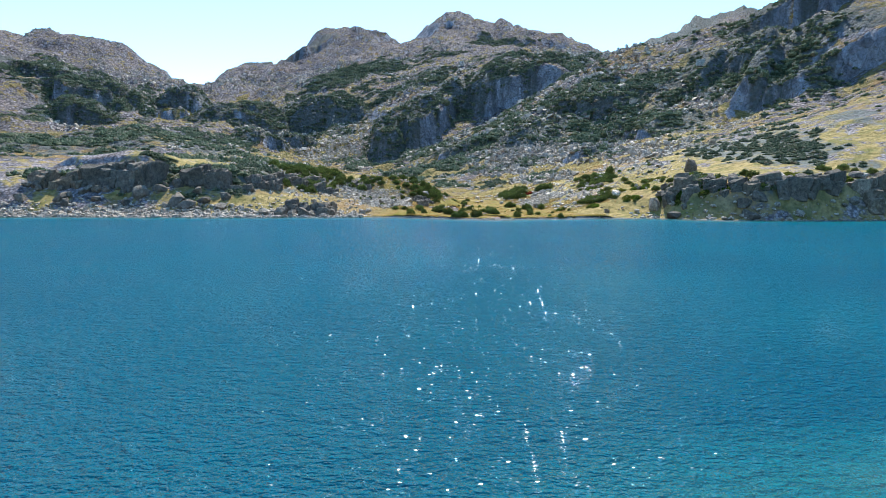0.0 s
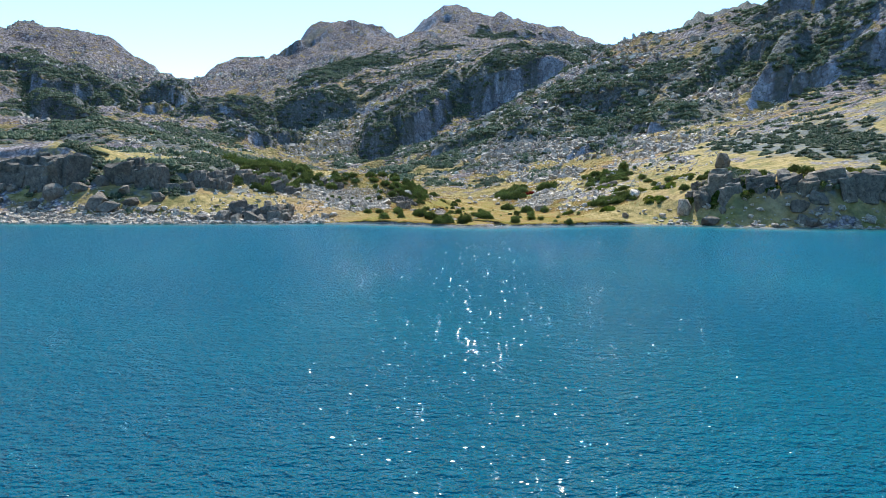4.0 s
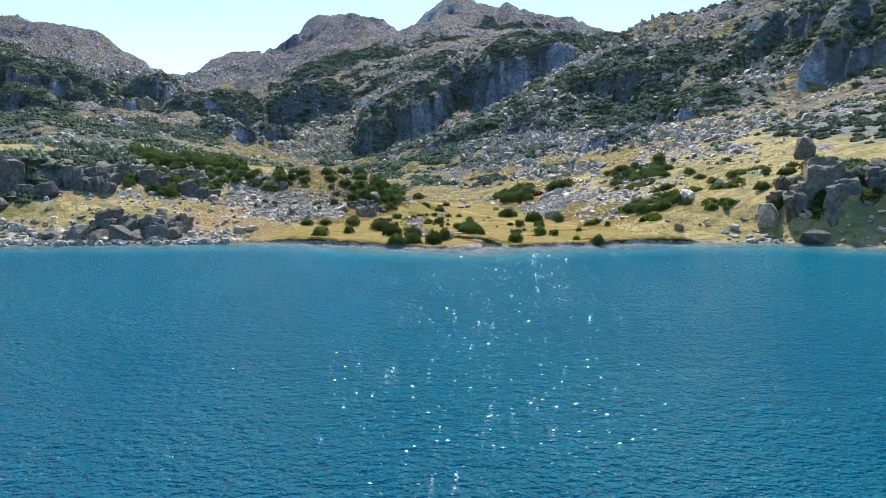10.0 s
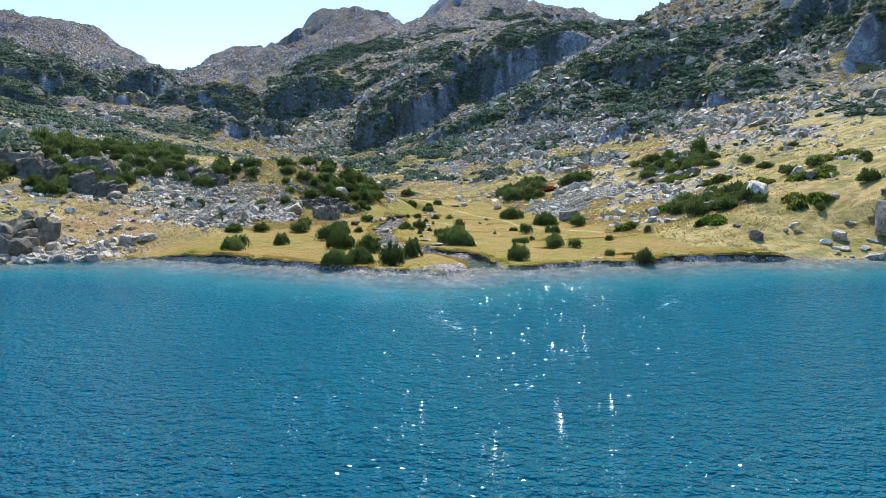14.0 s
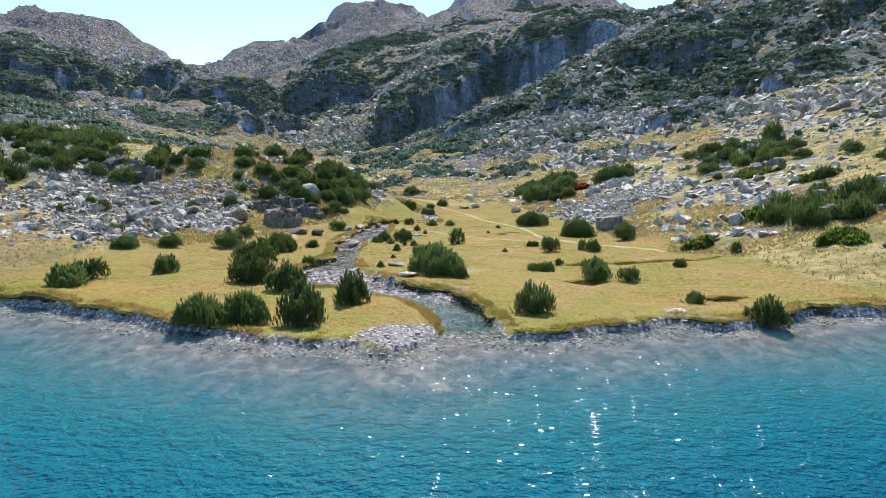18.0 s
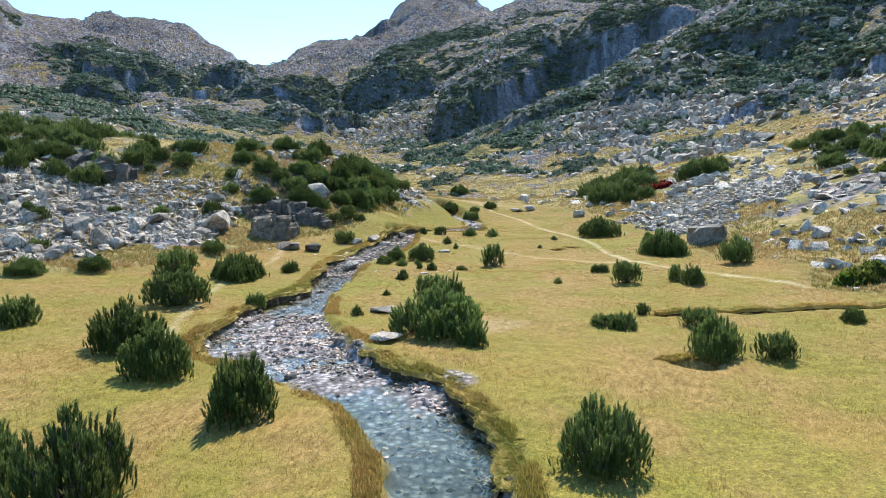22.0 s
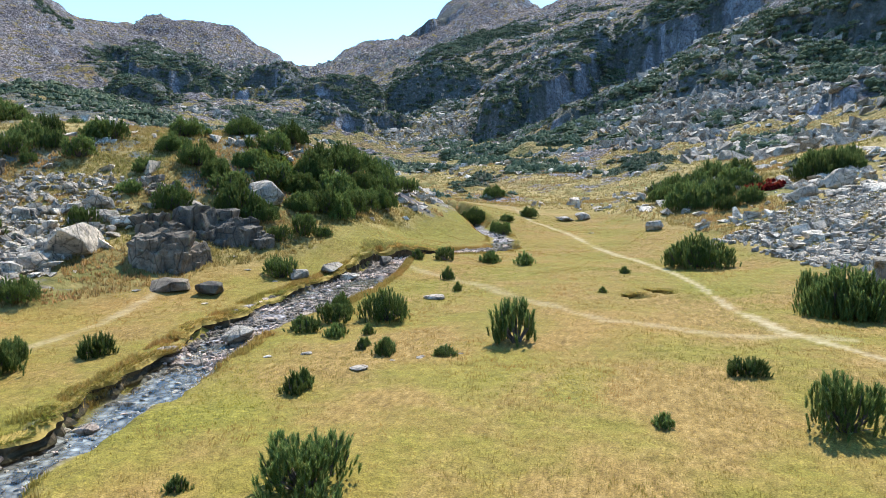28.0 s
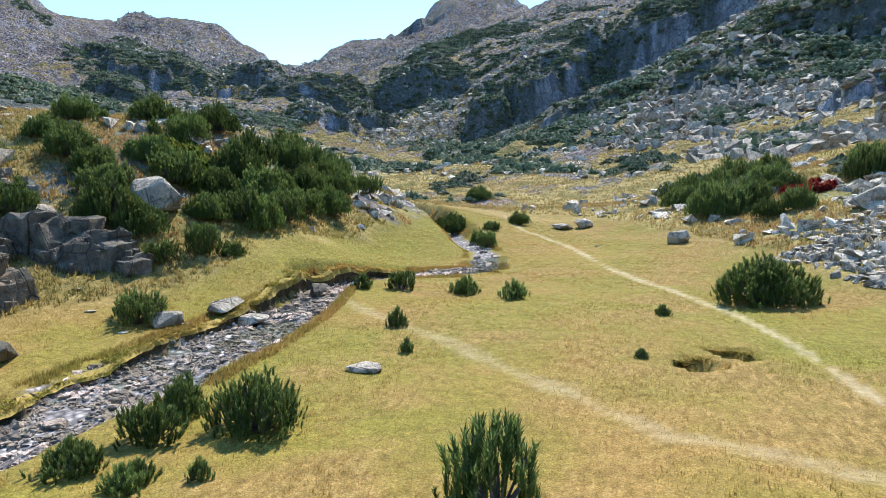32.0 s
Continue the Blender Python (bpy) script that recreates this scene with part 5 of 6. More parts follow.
# thin scatter of single shrubs over all slopes
gen = np.random.default_rng(33)
u, v = gen.uniform(-150, 130, 11000), gen.uniform(10, 330, 11000)
keep = (np.abs(u - np.interp(v, (0, 60, 200, 330), (0, -2, -20, -60))) > np.interp(v, (0, 60, 75, 330), (22, 10, 2, 8))) & (grain(u, v, 21, 81) + .6 * grain(u, v, 6, 82) > .36) & (is_meadow(u, v) < .3) & (shore_gap(u, v) > 2)
u, v = u[keep], v[keep]
close = (v < 78) & (np.abs(u) < 48)
count = 0
for px, py in zip(u[close], v[close]):
    if count < 30 and abs(px + 2) < 12 + .6 * py and (py > 45 or abs(px) > 14):
        dwarf_pine(float(px), float(py), rng.uniform(.5, 1.3), rng.uniform(.4, .9), "small dwarf pine shrub among stones and tawny grass", "small pines on the slopes", sink=.06)
        count += 1
u, v = u[~close], v[~close]
zz = surface(u, v)
s = gen.uniform(.35, 1.0, len(u)) * (1 + .004 * v)
single = mesh_of("slope_shrubs", *gather([clump_shape(gen, 9) for _ in range(5)], list(zip(u, v, zz - .1, s, u * 0 + gen.uniform(0, 6, len(u)), gen.uniform(.5, .9, len(u))))), HAZED_SCRUB)
tagged(new("slope_shrubs", single), "scattered small dark shrubs on grassy scree slopes", "scrub", kind="stuff")

# ---- boulders and stones ----
gen = np.random.default_rng(5)
BOULDERS = [mesh_of("boulder", *stone_shape(3, 17, .72, gen), ROCK) for _ in range(9)]
SLABS = [mesh_of("slab", *stone_shape(3, 12, .3, gen), ROCK) for _ in range(4)]
COBBLES = [stone_shape(1, 5, .65, gen) for _ in range(12)]
BLOCKS = [stone_shape(2, 12, .68, gen) for _ in range(10)]


def ground_z(x, y):
    return float(surface(x, y))


def boulder(name, mesh, x, y, wide, tall, label, group="", mat=None, a=None, sink=.12, tip=0):
    ob = new(name, mesh)
    co = np.empty(len(mesh.vertices) * 3, np.float32)
    mesh.vertices.foreach_get("co", co)
    co = co.reshape(-1, 3)
    size = co.max(0) - co.min(0)
    s = wide / max(size[0], size[1])
    ob.matrix_world = pose(x, y, ground_z(x, y) - sink * tall - co[:, 2].min() * tall / size[2], rx=tip, rz=gen.uniform(0, 360) if a is None else a) @ Matrix.Diagonal((s, s, tall / size[2], 1))
    if mat:
        ob.material_slots[0].link = "OBJECT"
        ob.material_slots[0].material = mat
    return tagged(ob, label, "rock", group)


def squared(seed, dark):
    """A squarish block with worn edges and a sloping top."""
    g = np.random.default_rng(seed)
    bm = bmesh.new()
    bmesh.ops.create_cube(bm, size=2)
    bmesh.ops.subdivide_edges(bm, edges=bm.edges[:], cuts=2, use_grid_fill=True)
    for q in bm.verts:
        q.co += Vector(g.uniform(-.10, .10, 3))
        q.co.z += .14 * q.co.x * (q.co.z > .5)
    bmesh.ops.bevel(bm, geom=[e for e in bm.edges if e.calc_face_angle(0) > .9], offset=.12, segments=2, affect="EDGES", profile=.6)
    bmesh.ops.triangulate(bm, faces=bm.faces[:])
    bm.verts.index_update()
    co, fa = np.array([q.co for q in bm.verts]), np.array([[q.index for q in f.verts] for f in bm.faces])
    bm.free()
    return mesh_of("block", co, fa, dark)


block = squared(44, rock_material("weathered_block", 1.0))
boulder("boulder", block, 12.9, 37.6, 1.9, 1.3, "big square grey granite boulder at the meadow's edge", a=15, sink=.2)
boulder("boulder", BOULDERS[0], 33, 13.4, 2.7, 2.7, "tall pale boulder standing on the lake shore", a=40)
boulder("boulder", BOULDERS[1], 27.6, 24, 2.9, 1.7, "grey boulder half covered by low juniper", a=80)
boulder("boulder", BOULDERS[8], -13.1, 42.2, 1.75, 1.4, "white rounded boulder among dwarf pines on the hillock", mat=PALE_ROCK, a=30)
boulder("boulder", BOULDERS[3], -16.3, 33.2, 2.7, 1.5, "large cracked grey boulder at the foot of the scree", a=110, sink=.2)


OUTCROP_BLOCKS = {}


def outcrop(x, y, rx, ry, tall, label, mat, seed, blocks=11):
    """A broken rock step: upright blocks packed side by side."""
    g = np.random.default_rng(seed)
    ob = new("rock_outcrop")
    zs = ground_z(x, y)
    ob.location = (x, y, zs)
    for k in range(blocks):
        px, py = x + g.uniform(-1, 1) * rx, y + g.uniform(-1, 1) * ry
        size = g.uniform(.16, .5) * tall
        key = (mat.name, k % 6)
        if key not in OUTCROP_BLOCKS:
            OUTCROP_BLOCKS[key] = squared(60 + k % 6, mat)
        piece = child("block", OUTCROP_BLOCKS[key], ob)
        piece.matrix_local = pose(px - x, py - y, ground_z(px, py) - zs - .4 * size + .25 * tall * (k % 3 == 0), g.uniform(-14, 14), g.uniform(-14, 14), g.choice((-18, 20, 75)) + g.uniform(-14, 14)) @ Matrix.Diagonal((size * g.uniform(.7, 1.5), size * g.uniform(.6, 1.0), size * g.uniform(.8, 1.9), 1))
    return tagged(ob, label, "rock")


WARM_ROCK = rock_material("weathered_rock", .95, (1.0, .93, .85))
outcrop(-13.0, 34.6, 1.0, .6, 1.5, "jagged brown rock outcrop above the turf", WARM_ROCK, 1, 30)
outcrop(-13.6, 38.3, 1.1, .5, 1.3, "dark bluish rock step under dwarf pines", DARK_AND_SHADED_ROCK, 2, 24)
outcrop(-12.0, 39.0, .8, .4, 1.0, "dark cracked rock step under dwarf pines", DARK_AND_SHADED_ROCK, 3, 18)
outcrop(-15.4, 36.6, 1.2, .7, .7, "low weathered rock ledges in tawny grass", WARM_ROCK, 4, 22)
outcrop(-17.6, 39.6, 1.2, .9, .5, "low weathered rock ledges in tawny grass", WARM_ROCK, 5, 22)
for k, (x, y, rx, ry, tall, n) in enumerate(((-41.5, 26.5, 3.2, 1.2, 2.6, 26), (-45, 20.8, 3.0, 1.2, 2.4, 24), (-34.5, 9.4, 3.0, 1.2, 2.4, 26), (-30, 10.4, 2.4, 1.2, 2.0, 22), (-33, 25.6, 2.4, 1.0, 1.8, 20), (-56, 17, 4.0, 1.2, 3.0, 26), (-37, 31, 2.2, 1.0, 1.8, 18), (-27.6, 37.5, 2.0, .9, 1.4, 18), (-72, 14.5, 6.0, 1.4, 4.4, 28), (-84, 13.5, 5.0, 1.4, 4.2, 24))):
    outcrop(x, y, rx, ry, tall, "dark cracked crag on the rocky bank", DARK_AND_SHADED_ROCK if k % 3 else WARM_ROCK, 20 + k, n)
for k, (x, y, rx, ry, tall, n) in enumerate(((37, 13.4, 2.2, 1.4, 2.6, 26), (40.5, 11.2, 2.4, 1.6, 2.6, 28), (45, 8.6, 3.0, 1.6, 2.6, 28), (50, 7.6, 3.0, 1.4, 2.8, 26), (56, 8.0, 3.4, 1.4, 3.0, 28), (63, 8.6, 3.6, 1.4, 3.2, 28), (71, 8.8, 4.0, 1.6, 3.4, 28), (35.4, 16.4, 1.6, 1.2, 1.6, 18), (24.6, 24.4, 1.6, .6, 1.3, 16), (27.4, 46, 1.8, .8, 1.3, 16))):
    outcrop(x, y, rx, ry, tall, "dark blocky rock face on the bluff above the lake", DARK_AND_SHADED_ROCK if k % 3 else WARM_ROCK, 40 + k, n // 2)
boulder("boulder", BOULDERS[5], -15.2, 39.2, .9, .6, "pale boulder under a dwarf pine", a=10)
boulder("boulder", BOULDERS[6], -9.4, 32.3, .95, .55, "dark angular boulder lying in the turf", a=200, mat=DARK_AND_SHADED_ROCK)
boulder("boulder", BOULDERS[4], -10.9, 32.1, 1.4, .5, "lichened grey boulder lying in the turf", a=20, mat=WARM_ROCK, sink=.2)
boulder("boulder", BOULDERS[7], 13.4, 56.6, 1.9, 1.1, "big grey slab boulder leaning on the slope", a=70)
boulder("boulder", BOULDERS[8], 15.8, 58.8, 1.8, 1.4, "grey boulder above the boulder field", a=170)
boulder("boulder", BOULDERS[0], 46, 35, 3.4, 3.0, "dark block standing on the slope", mat=DARK_AND_SHADED_ROCK, a=20)
boulder("flat_stone", SLABS[0], 11.6, 7.0, .9, .12, "flat pale stone slab on the lake shore", "shore slabs", PALE_ROCK, 20, sink=.6)
boulder("flat_stone", SLABS[1], 12.6, 5.9, 1.0, .12, "flat pale stone slab on the lake shore", "shore slabs", PALE_ROCK, 100, sink=.6)
boulder("flat_stone", SLABS[2], -.5, 17.3, .9, .18, "white flat stone lying in the turf", mat=PALE_ROCK, a=30)
boulder("flat_stone", SLABS[3], .8, 13.4, .85, .2, "pale flat stone lying beside a dwarf pine", mat=PALE_ROCK, a=80)
boulder("flat_stone", SLABS[0], -2.1, 34.3, .75, .14, "pale flat stone lying in golden grass", mat=PALE_ROCK, a=10)
boulder("boulder", BOULDERS[2], -5.6, 28.0, .8, .5, "rounded grey stone standing in the brook", a=10)
boulder("boulder", BOULDERS[5], 0.2, 64.4, 1.4, .6, "flat grey boulder beside the trail", a=40)
boulder("boulder", BOULDERS[6], -1.0, 63.6, 1.2, .4, "pale boulder beside the trail", a=140)
boulder("boulder", BOULDERS[7], 5.2, 56.2, 1.1, .7, "grey boulder on the meadow's edge", a=10)
boulder("boulder", BOULDERS[4], -8.2, 36.1, .8, .4, "grey boulder lying in the turf", a=50)
boulder("boulder", SLABS[1], -7.6, 37.7, .95, .4, "pale slab boulder at the edge of the brook", mat=PALE_ROCK, a=30)
boulder("boulder", SLABS[3], -6.9, 38.0, .8, .34, "pale slab boulder lying in the brook", mat=PALE_ROCK, a=100)
boulder("boulder", BOULDERS[2], -6.9, 41.9, .7, .5, "dark rounded boulder standing in the brook", mat=DARK_AND_SHADED_ROCK, a=60)
for x, y, w in ((-3.7, 26.3, .3), (-2.9, 26.7, .4), (-1.2, 25.9, .55), (-.3, 27.3, .32), (-.8, 26.8, .2), (.5, 28.0, .18), (-8.6, 35.0, .3), (-7.9, 36.4, .3), (-10.3, 35.8, .35), (-9.6, 37.0, .3), (-11.6, 36.8, .4), (1.4, 56.3, .5), (-8.8, 31.0, .3), (-11.8, 31.4, .4)):
    boulder("pale_stone", SLABS[int(gen.integers(4))], x, y, w * .75, w * .14, "small pale stone lying in the grass", "pale stones in the turf", PALE_ROCK, sink=.3)
for k, (x, y, w, h) in enumerate(((-37.5, 7, 3.2, 2.2), (-35.2, 6.6, 2.6, 1.7), (-33.2, 6.8, 3.0, 2.3), (-31.4, 7.4, 2.4, 1.6), (-29.6, 7.2, 2.6, 2.3), (-28.2, 7.6, 2.0, 1.9), (-40, 6.2, 2.4, 1.4), (-34, 8.8, 3.4, 2.8), (-30.6, 9.2, 3.2, 2.6))):
    boulder("shore_rock", BOULDERS[k % 9], x, y, w, h, "dark blocky rock of the headland at the water", "headland rocks", DARK_AND_SHADED_ROCK, sink=.25)
for k in range(30):
    x = 34 + gen.uniform() ** 1.1 * 44
    y = float(np.interp(x, SHORE_X, SHORE_Y)) + gen.uniform(.2, 8.5)
    w = gen.uniform(1.0, 2.9)
    boulder("shore_rock", BOULDERS[(k + 4) % 9], x, y, w, w * gen.uniform(.6, .95), "dark grey rock of the bluff above the lake", "bluff rocks", DARK_AND_SHADED_ROCK if k % 4 else ROCK, sink=.35, tip=gen.uniform(-12, 12))
for k in range(34):
    x = -90 + gen.uniform() * 44
    y = float(np.interp(x, SHORE_X, SHORE_Y)) + gen.uniform(5, 13)
    w = gen.uniform(1.0, 3.2)
    boulder("shore_rock", BOULDERS[(k + 2) % 9], x, y, w, w * gen.uniform(.6, .95), "dark grey rock of the crag above the shore", "crag rocks", DARK_AND_SHADED_ROCK, sink=.3, tip=gen.uniform(-12, 12))
# the two boulder fields beside the meadow, stone by stone
FIELD = [(-24, 29, 6.5, 5.5, 1.0), (-19, 31, 3.4, 2.6, .8), (-22, 23, 3.0, 2, .7), (-28, 34, 4, 3, .9), (-21, 36, 4.5, 3.5, 1.0), (12.6, 47, 3.0, 3.6, 1.0), (9.2, 49.8, 1.9, .9, .9), (13, 43.4, 2.2, 1.6, .8), (18, 52, 4, 5, .8), (13, 52.5, 3, 2.5, .9)]
field_spots = []
for cx, cy, rx, ry, most in FIELD:
    for _ in range(int(rx * ry * 24)):
        a, r = gen.uniform(0, 6.283), math.sqrt(gen.uniform())
        px, py = cx + math.cos(a) * r * rx, cy + math.sin(a) * r * ry
        w = .3 + most * gen.uniform() ** 2.6 * 1.25
        if all((px - q[0]) ** 2 + (py - q[1]) ** 2 > ((w + q[2]) * .34) ** 2 for q in field_spots):
            field_spots.append((px, py, w))
field_spots.sort(key=lambda p: (p[0] - 2) ** 2 + (p[1] - 20) ** 2)
for k, (px, py, w) in enumerate(field_spots[:190]):
    boulder("boulder", BOULDERS[k % 9] if k % 4 else SLABS[k // 4 % 4], px, py, w, w * gen.uniform(.45, .85), "angular grey granite boulder in the boulder field", "boulders of the scree", sink=.1, tip=gen.uniform(-28, 28))

# single boulders over the grassy slopes beside the meadow
for k in range(90):
    if k % 5 < 3:
        x, y = gen.uniform(17, 44), gen.uniform(13, 62)
    else:
        x, y = gen.uniform(-46, -20), gen.uniform(11, 44)
    w = .35 + 1.1 * gen.uniform() ** 2.2
    if float(is_meadow(np.array([x]), np.array([y]))[0]) < .3 and shore_gap(np.array([x]), np.array([y]))[0] > .5:
        boulder("boulder", BOULDERS[k % 9], x, y, w, w * gen.uniform(.45, .8), "grey granite boulder half sunk in the grassy slope", "boulders on the slopes", WARM_ROCK if k % 3 == 0 else None, sink=.22, tip=gen.uniform(-15, 15))


def strew(name, label, u, v, size, shapes, mat, squash=(.6, 1.0), sink=.2):
    z = surface(u, v)
    rows = list(zip(u, v, z - sink * size, size, gen.uniform(0, 6.28, len(u)), gen.uniform(*squash, len(u))))
    return tagged(new(name, mesh_of(name, *gather(shapes, rows), mat)), label, "stones", kind="stuff")


rest = np.array(field_spots[190:])
strew("boulder_field", "heaped angular grey boulders further back in the fields", rest[:, 0], rest[:, 1], rest[:, 2] * .5, BLOCKS, ROCK, (.55, 1.05))


def in_patches(plan, per, most, cap=1e9):
    us, vs = [], []
    for cx, cy, rx, ry in plan:
        n = int(min(cap, 12 + per * rx * ry))
        us.append(cx + gen.uniform(-1.2, 1.2, n) * rx)
        vs.append(cy + gen.uniform(-1.2, 1.2, n) * ry)
    u, v = np.concatenate(us), np.concatenate(vs)
    ok = (patches(u, v, plan, 63) > gen.uniform(.1, .8, len(u))) & (shore_gap(u, v) > -1.2) & (is_meadow(u, v) < .5)
    return u[ok][:most], v[ok][:most]


near_plan = [p for p in ROCKY if p[1] < 90]
u, v = in_patches(near_plan, 5.0, 6000, 420)
strew("scree_blocks", "loose grey granite blocks on the lower slopes", u, v, .13 + .42 * gen.uniform(size=len(u)) ** 2.8 * (1 + .010 * v), COBBLES, ROCK, (.5, 1.0))
u, v = in_patches([(cx, cy, rx, ry) for cx, cy, rx, ry, _ in FIELD], 90.0, 12000)
strew("field_stones", "small grey stones between the boulders", u, v, .09 + .22 * gen.uniform(size=len(u)) ** 1.8, COBBLES, ROCK, (.6, 1.1))
far_plan = [p for p in ROCKY if p[1] >= 90]
u, v = in_patches(far_plan, 4.0, 12000, 1000)
strew("far_scree", "grey scree on the far slopes", u, v, .35 + 1.2 * gen.uniform(size=len(u)) ** 2.6, COBBLES, ROCK, (.7, 1.3))
# single stones over the grassy slopes
u, v = gen.uniform(-110, 100, 26000), gen.uniform(8, 190, 26000)
ok = (is_meadow(u, v) < .4) & (grain(u, v, 13, 91) + .7 * grain(u, v, 4, 92) > .12) & (np.abs(u + 8) < 28 + v * .75) & (shore_gap(u, v) > .4)
u, v = u[ok][:12000], v[ok][:12000]
strew("slope_stones", "scattered grey stones on grassy slopes", u, v, .12 + (.34 + .004 * v) * gen.uniform(size=len(u)) ** 2.2, COBBLES, ROCK, (.6, 1.2))
u, v = gen.uniform(-520, 200, 40000), gen.uniform(190, 640, 40000)
ok = (grain(u, v, 60, 93) + .7 * grain(u, v, 17, 94) > .0) & (u < 90 + .3 * v) & (u > -.78 * v - 40)
u, v = u[ok][:16000], v[ok][:16000]
strew("mountain_scree", "grey blocks strewn over the mountainsides", u, v, .5 + 1.9 * gen.uniform(size=len(u)) ** 3, COBBLES, ROCK, (.7, 1.3))
# lake shore rubble away from the meadow
u = np.r_[gen.uniform(-95, -22, 3400), gen.uniform(28, 85, 350)]
v = np.interp(u, SHORE_X, SHORE_Y) + gen.uniform(-.8, 7.5, len(u)) * gen.uniform(.3, 1, len(u))
strew("shore_rubble", "grey rubble along the lake shore", u, v, .18 + .6 * gen.uniform(size=len(u)) ** 2.5, BLOCKS, ROCK, (.6, 1.1))
# the brook's stones
GRAVEL = rock_material("gravel_stone", 1.5, (1.04, .93, .93))
PALE_GRAVEL = rock_material("pale_gravel", 2.0, (1.04, .93, .95))
WET_STONE = rock_material("wet_stone", 1.15, (1.0, .93, .90))
line = np.array(BROOK)
t = gen.uniform(0, 1, 19000) ** .9 * 18.5
i = t.astype(int)
f = (t - i)[:, None]
p = line[i] * (1 - f) + line[i + 1] * f
side = gen.uniform(-1.02, 1.02, len(t))
d = line[i + 1, :2] - line[i, :2]
d /= np.linalg.norm(d, axis=1)[:, None]
u, v = p[:, 0] - d[:, 1] * side * p[:, 2], p[:, 1] + d[:, 0] * side * p[:, 2]
bars = grain(u, v, 1.4, 47) + .6 * grain(u, v, .5, 48)
pools = ((v < 11.0) & (side > -.5)) | ((v > 17.8) & (v < 25.6) & (gen.uniform(size=len(u)) < .93))
ok = (v > 3.5) & (gen.uniform(size=len(u)) < np.where(pools, .1, np.where(v > 27, .6, 1.0))) & (bars > -.75)
u, v, bars = u[ok], v[ok], bars[ok]
size = .03 + .085 * gen.uniform(size=len(u)) ** 3 + .05 * (v > 27) * gen.uniform(size=len(u)) ** 2
dry = bars > np.where(v > 26, .3, -.15)
strew("brook_stones", "wet pinkish-grey stones in the brook bed", u[~dry], v[~dry], size[~dry], COBBLES, WET_STONE, (.45, .8), .1)
strew("gravel_bar", "dry pale gravel and stones along the brook", u[dry], v[dry], size[dry], COBBLES, PALE_GRAVEL, (.5, .9), .0)
u, v = gen.uniform(-24, 27, 26000), gen.uniform(-1.5, 9, 26000)
g = shore_gap(u, v)
ok = (g > -1.0) & (g < .2)
spit = np.hypot((u - 2.4) / 1.5, (v - 2.6) / 1.6) < 1.0
ok |= spit
u, v = u[ok], v[ok]
strew("shore_gravel", "small pinkish-grey stones along the lake's edge", u, v, .025 + .07 * gen.uniform(size=len(u)) ** 2.5, COBBLES, PALE_GRAVEL, (.4, .8), .1)
for k in range(110):
    j = int(gen.integers(4, len(line) - 2))
    f = gen.uniform()
    q = line[j] * (1 - f) + line[j + 1] * f
    e = line[j + 1, :2] - line[j, :2]
    e /= np.linalg.norm(e)
    o = gen.uniform(-1, 1) * q[2] * .95
    boulder("brook_stone", BOULDERS[k % 9] if k % 3 else SLABS[k % 4], q[0] - e[1] * o, q[1] + e[0] * o, gen.uniform(.2, .5), gen.uniform(.08, .2), "grey stone lying in the shallow brook", "stones in the brook", GRAVEL if k % 2 else WET_STONE, sink=.3)

# ---- grass ----
DRY_GRASS = blade_material("dry_grass", (0.0, (.23, .150, .04)), (.4, (.312, .208, .062)), (.8, (.39, .272, .098)), (1.0, (.25, .21, .055)))
GREEN_GRASS = blade_material("green_grass", (0.0, (.14, .145, .018)), (.5, (.24, .22, .03)), (.85, (.34, .28, .05)), (1.0, (.44, .33, .08)))


def grass(name, label, u, v, tall, blades, mat, wide=.012):
    z = surface(u, v)
    n = len(u)
    a = gen.uniform(0, 6.283, (n, blades))
    lean = gen.uniform(.15, .75, (n, blades))
    h = tall[:, None] * gen.uniform(.6, 1.15, (n, blades))
    off = gen.uniform(-.07, .07, (2, n, blades))
    bx, by = u[:, None] + off[0], v[:, None] + off[1]
    w = wide * (1 + h * 2)
    px, py = np.cos(a + 1.57) * w, np.sin(a + 1.57) * w
    tip = np.stack([bx + np.cos(a) * h * lean, by + np.sin(a) * h * lean, z[:, None] + h * (1 - .35 * lean)], -1)
    low = z[:, None] - .02 + 0 * bx
    co = np.stack([np.stack([bx - px, by - py, low], -1), np.stack([bx + px, by + py, low], -1), tip], 2).reshape(-1, 3)
    fa = np.arange(len(co)).reshape(-1, 3)
    return tagged(new(name, mesh_of(name, co, fa, mat)), label, "grass", kind="stuff")


u, v = gen.uniform(-24, 24, 190000), gen.uniform(2, 66, 190000)
d, half, _ = along(u, v, BROOK)
w, = along(u, v, TRAIL)
w2, = along(u, v, SIDE_TRAIL)
w3, = along(u, v, LOW_TRAIL)
ok = (is_meadow(u, v) > .5) & (shore_gap(u, v) > .3) & (d > half + .2) & (w > .25) & ((w2 > .3) | (gen.uniform(size=len(u)) < .3)) & ((w3 > .3) | (gen.uniform(size=len(u)) < .3))
u, v = u[ok], v[ok]
patch = grain(u, v, 2.6, 95) + .6 * grain(u, v, .9, 96)
dry = patch < .55
grass("dry_grass", "dense golden autumn grass on the valley meadow", u[dry], v[dry], (.035 + .04 * np.clip(patch[dry] + .6, 0, 1.2)), 5, DRY_GRASS, .006)
grass("green_grass", "olive-green grass patches on the meadow", u[~dry], v[~dry], .05 + 0 * u[~dry], 5, GREEN_GRASS, .006)
